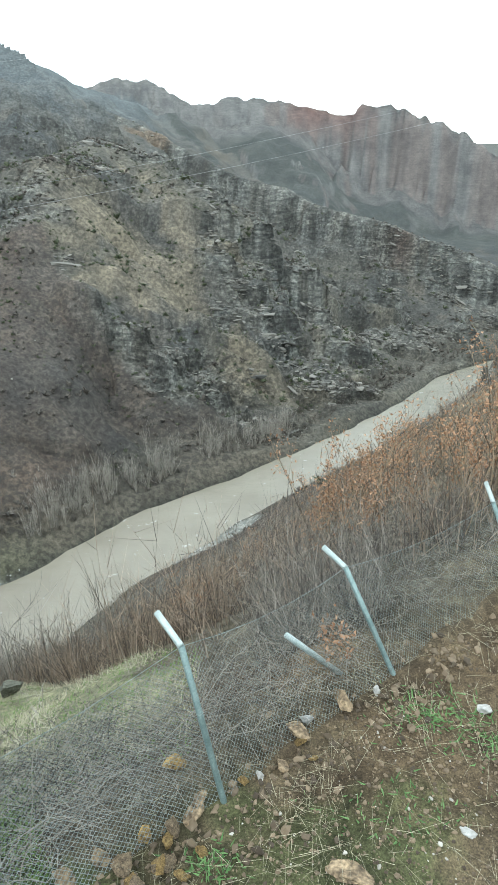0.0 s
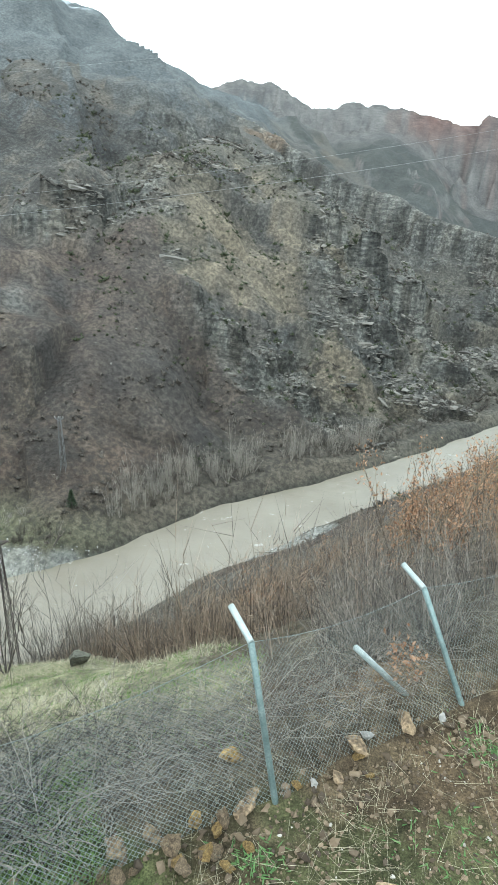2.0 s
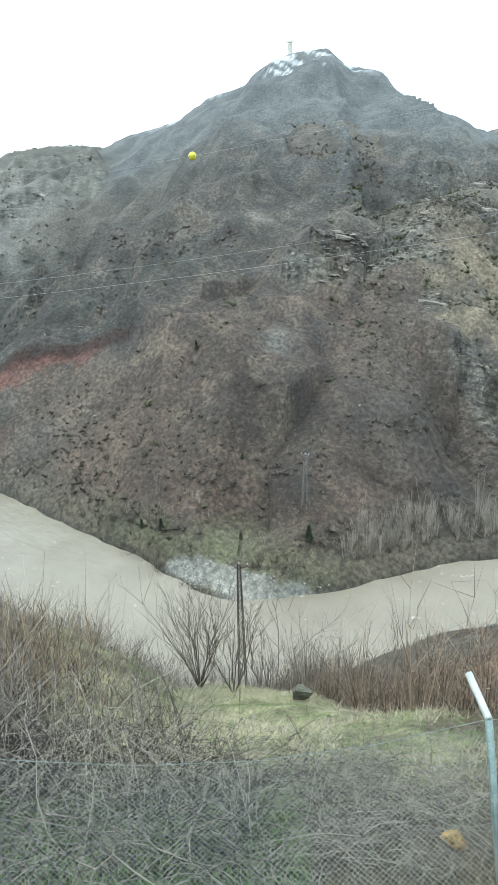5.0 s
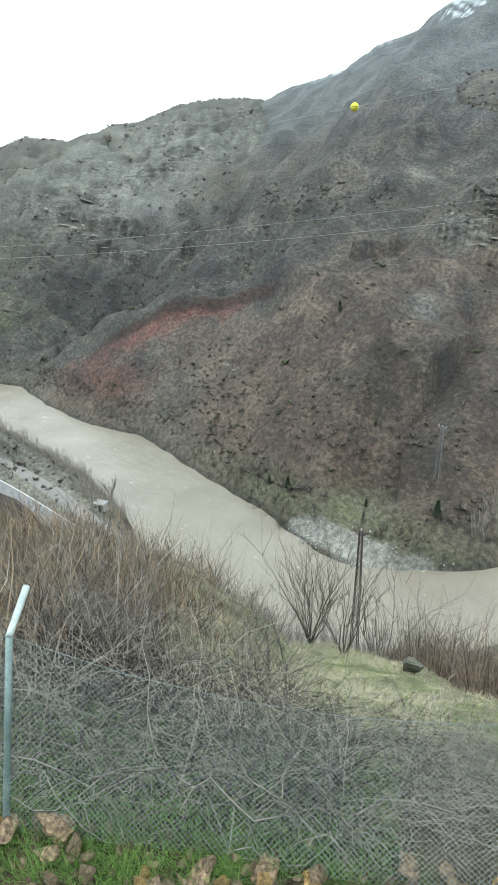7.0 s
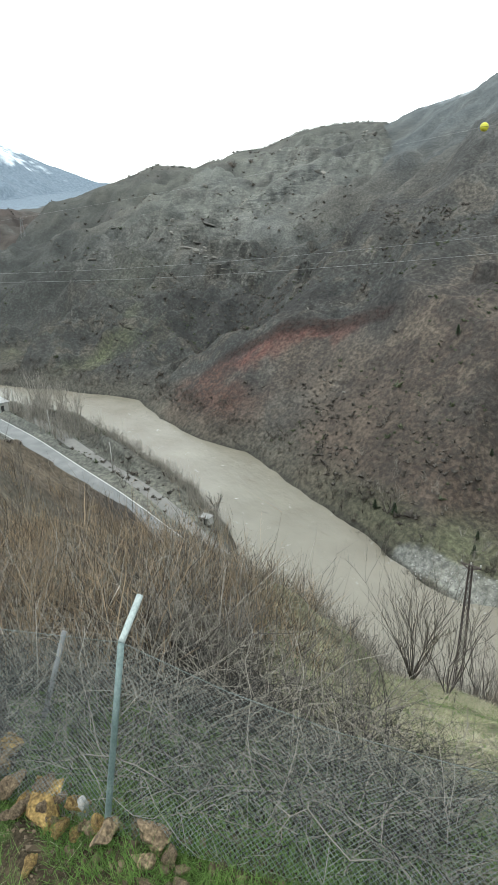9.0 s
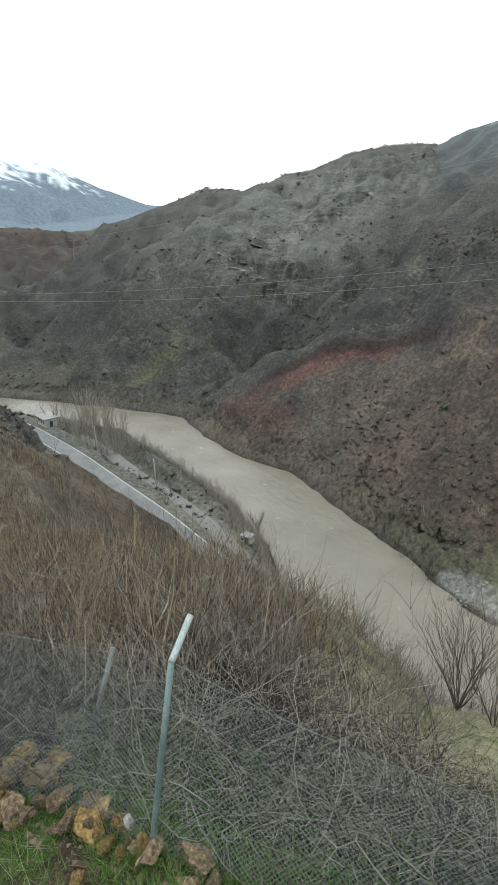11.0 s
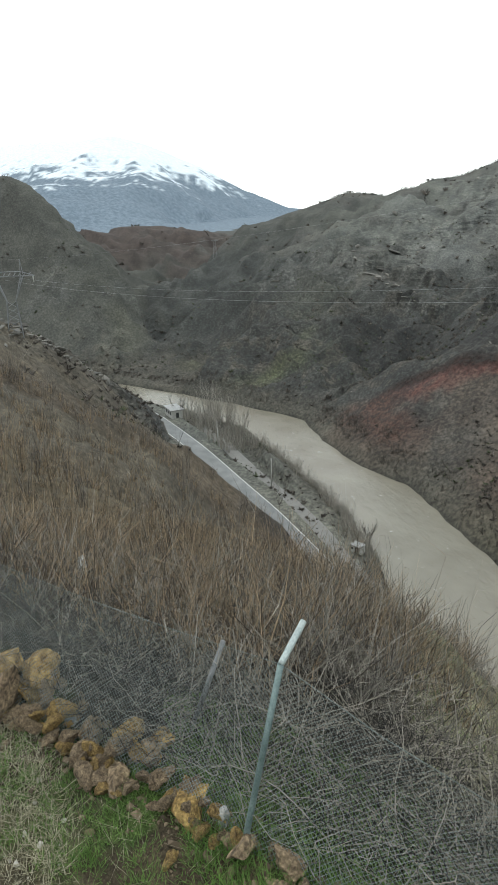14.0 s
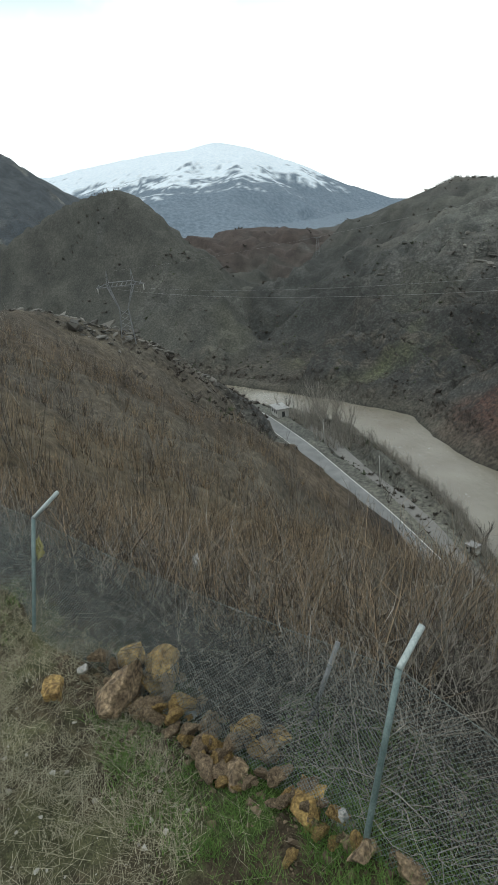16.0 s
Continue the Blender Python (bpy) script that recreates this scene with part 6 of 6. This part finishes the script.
def portal_pylon(at, height, turn):
    tower = empty("portal_pylon", at, "tall grey lattice pylon with wide cross beam on the ridge", "pylon")
    tower.rotation_euler = (0, 0, radians(turn))
    h = height
    waist, shoulder = 0.45 * h, 0.78 * h
    legs = [((sx * 1.5, sy * 1.2, -1), (sx * 0.9, sy * 0.8, waist)) for sx in (-1, 1) for sy in (-1, 1)]
    for a, b in legs:
        part("leg", bars("leg", [(a, b)], 0.16, PYLON_STEEL), tower)
    v = [((sx * 0.9, sy * 0.8, waist), (sx * (2.4 + s), sy * 0.5, shoulder)) for sx in (-1, 1) for sy in (-1, 1) for s in (0, 0.5)]
    part("fork", bars("fork", v, 0.13, PYLON_STEEL), tower)
    zig = []
    for sx in (-1, 1):
        for k in range(5):
            a, b = k / 5, (k + 1) / 5
            zig.append(((sx * (0.9 + 1.5 * a), -0.6, waist + (shoulder - waist) * a), (sx * (0.9 + 2.0 * b), 0.6, waist + (shoulder - waist) * b)))
            zig.append(((sx * (1.5 - 0.6 * a), -1, waist * a), (-sx * (1.5 - 0.6 * b), -0.9, waist * b)))
    part("lattice", bars("lattice", zig, 0.09, PYLON_STEEL), tower)
    part("cross_beam", bars("cross_beam", [((-5.2, 0, shoulder), (5.2, 0, shoulder)), ((-5.2, 0, shoulder), (-2.4, 0, shoulder + 0.9)), ((5.2, 0, shoulder), (2.4, 0, shoulder + 0.9)), ((-2.4, 0, shoulder + 0.9), (2.4, 0, shoulder + 0.9))]
         + [((-5 + k, 0, shoulder), (-4.5 + k, 0, shoulder + 0.7)) for k in range(10)], 0.14, PYLON_STEEL), tower)
    for sx in (-1, 1):
        part("peak", bars("peak", [((sx * 2.4, 0, shoulder), (sx * 2.6, 0, h)), ((sx * 3.0, 0, shoulder), (sx * 2.6, 0, h))], 0.1, PYLON_STEEL), tower)
        part("insulator", tube("insulator", [(sx * 4.9, 0, shoulder), (sx * 4.9, 0, shoulder - 1.3)], 0.12, PLASTER, 6), tower)
    return tower


bx, by = spot(91.9, 144)
portal_pylon(foot_at(float(bx), float(by)), 15.0, 90)


def span_wire(name, a, b, sag, rad, label):
    a, b = Vector(a), Vector(b)
    pts = [a + (b - a) * u - Vector((0, 0, sag * 4 * u * (1 - u))) for u in (k / 40 for k in range(41))]
    return tagged(new(name, tube(name, pts, rad, CABLE, 5)), label, "cable", "power cables across the valley")


cables = []
for low, high in ((0.0, 0.0), (0.8, 2.4)):
    cables.append(span_wire("cable", (-144.1, -5.6, -6.5 + low), (92.0, 118.5, 26.3 + high), 9.8, 0.014 - 0.002 * high, "thin aluminium power cable hanging across the valley"))
earth = span_wire("earth_wire", (-144.1, -5.6, -2.5), (92.0, 118.5, 38.0), 6.76, 0.006, "very thin earth wire hanging high across the valley")

# the marker ball on the earth wire
ball_at = (-38.04, 50.15, 9.0)
ball = empty("marker_ball", ball_at, "yellow warning ball clamped to the high earth wire", "marker ball")
bm = bmesh.new()
bmesh.ops.create_uvsphere(bm, u_segments=20, v_segments=12, radius=0.36)
part("shell", bm_mesh("shell", bm, BALL, True), ball)
part("seam", tube("seam", [(0.364 * math.cos(a), 0.364 * math.sin(a), 0) for a in (k * math.pi / 12 for k in range(25))], 0.014, DARK, 6, False), ball, "dark seam round the ball")
for s in (-1, 1):
    part("clamp", box("clamp", (0.12, 0.06, 0.06), (s * 0.36, s * 0.19, 0), CABLE, 0.01), ball)


# ---- along the road ----
side = tagged(new("side_track", ribbon("side_track", SIDE_TRACK, 2.0, 0.06, TRACK, 1.5)), "grey gravel track between road and river", "track", kind="structure")


def guard_house(x, y, turn):
    z = ROAD[0][2] + 0.0
    house = empty("roadside_building", (x, y, z), "small flat-roofed roadside building with dark openings", "building")
    house.rotation_euler = (0, 0, radians(turn))
    part("wall", box("wall", (7.0, 4.0, 3.0), (0, 0, 1.4), PLASTER, 0.03), house)
    part("roof", box("roof", (8.0, 5.0, 0.25), (0, 0, 3.02), SHEET, 0.04), house, "overhanging grey metal roof")
    for k in (-2, 0, 2):
        w = part("window", box("window", (1.1, 0.06, 1.1), (k, -2.02, 1.7), DARK), house, "dark window opening")
        part("frame", bars("frame", [((k - 0.6, -2.06, 1.1), (k + 0.6, -2.06, 1.1)), ((k - 0.6, -2.06, 2.3), (k + 0.6, -2.06, 2.3)), ((k - 0.6, -2.06, 1.1), (k - 0.6, -2.06, 2.3)), ((k + 0.6, -2.06, 1.1), (k + 0.6, -2.06, 2.3))], 0.09, SHEET), w)
    part("door", box("door", (0.06, 1.0, 2.1), (3.52, 0, 1.0), DARK), house, "dark door")


guard_house(-211, 41.5, 8)


def shed(x, y, turn):
    z = float(ground_z(x, y)[0])
    hut = empty("shed", (x, y, z), "small pale box-shaped shed beside the gravel track", "shed")
    hut.rotation_euler = (0, 0, radians(turn))
    part("wall", box("wall", (2.6, 1.9, 1.9), (0, 0, 0.85), PLASTER, 0.03), hut)
    part("roof", box("roof", (2.9, 2.2, 0.12), (0, 0, 1.86), SHEET, 0.02), hut, "flat grey roof sheet")
    part("door", box("door", (0.8, 0.05, 1.6), (0.4, -0.97, 0.8), DARK), hut, "dark door")
    part("window", box("window", (0.5, 0.05, 0.5), (-0.7, -0.97, 1.1), DARK), hut, "dark window opening")


shed(-109.9, 60.5, 25)


def road_pole(x, y, height):
    z = float(ground_z(x, y)[0])
    pole = empty("road_pole", (x, y, z), "pale concrete pole beside the road", "pole", "poles along the road")
    part("shaft", tube("shaft", [(0, 0, -0.3), (0, 0, height)], [0.16, 0.1], PLASTER, 8), pole)
    part("cross_arm", bars("cross_arm", [((-0.7, 0, height - 0.3), (0.7, 0, height - 0.3))], 0.1, SHEET), pole)


for px, py in ((-176.5, 47.6), (-139.4, 51.3), (-227.5, 50)):
    road_pole(px, py, 8.0)
guard = tagged(new("road_kerb", ribbon("road_kerb", ROAD, 0.15, 0.12, TRACK, 2.0, None, -3.2)), "low pale concrete kerb along the road", "kerb", kind="structure")

# the mast on the summit
mz = float(ground_z(-229, 412)[0])
mast = empty("summit_mast", (-229, 412, mz), "pale square mast on the snowy summit", "mast")
part("shaft", box("shaft", (2.5, 2.5, 7.0), (0, 0, 3.0), PLASTER, 0.1), mast)
part("head", box("head", (3.0, 3.0, 1.0), (0, 0, 6.6), PLASTER, 0.1), mast)


# scraps caught in the thicket
def scrap(x, y, lift, size, material, label, seed):
    bm = bmesh.new()
    bmesh.ops.create_icosphere(bm, subdivisions=3, radius=size)
    for v in bm.verts:
        v.co *= 1 + 0.8 * noise.noise(v.co * (2.2 / size) + Vector((seed, 0, 0))) + 0.4 * noise.noise(v.co * (6 / size) + Vector((seed, 0, 0)))
        v.co.z *= 1.2
        v.co.y *= 0.5
    ob = new("plastic_scrap", bm_mesh("plastic_scrap", bm, material))
    ob.location = (x, y, float(ground_z(x, y)[0]) + lift)
    tagged(ob, label, "litter")


RAG = varied("white_plastic", (0.5, 0.52, 0.52), (0.7, 0.7, 0.7), 20.0, 0.5)
YELLOW_RAG = varied("yellowed_leaves", (0.22, 0.19, 0.05), (0.36, 0.32, 0.1), 20.0, 0.7)
scrap(-11.8, 0.03, 0.55, 0.14, RAG, "torn white plastic bag caught in brown twigs", 3.0)
scrap(-9.05, -2.35, 0.9, 0.12, YELLOW_RAG, "yellowed leafy creeper caught on the fence wire", 5.0)

# ---- dead growth lying over the slope below the knoll ----
stuff("pale_canes", tangle(60, 14, 44, 3.7, 6.0, 1.2, 0.3, 0.006, 0.1), TWIG_PALE, "pale dead canes lying on the grassy slope", "brambles")
stuff("brambles", tangle(420, 18, 42, 3.7, 6.2, 0.7, 0.5, 0.0034, 0.16), BRAMBLE, "low grey-brown dead stalks on the grassy slope", "brambles")
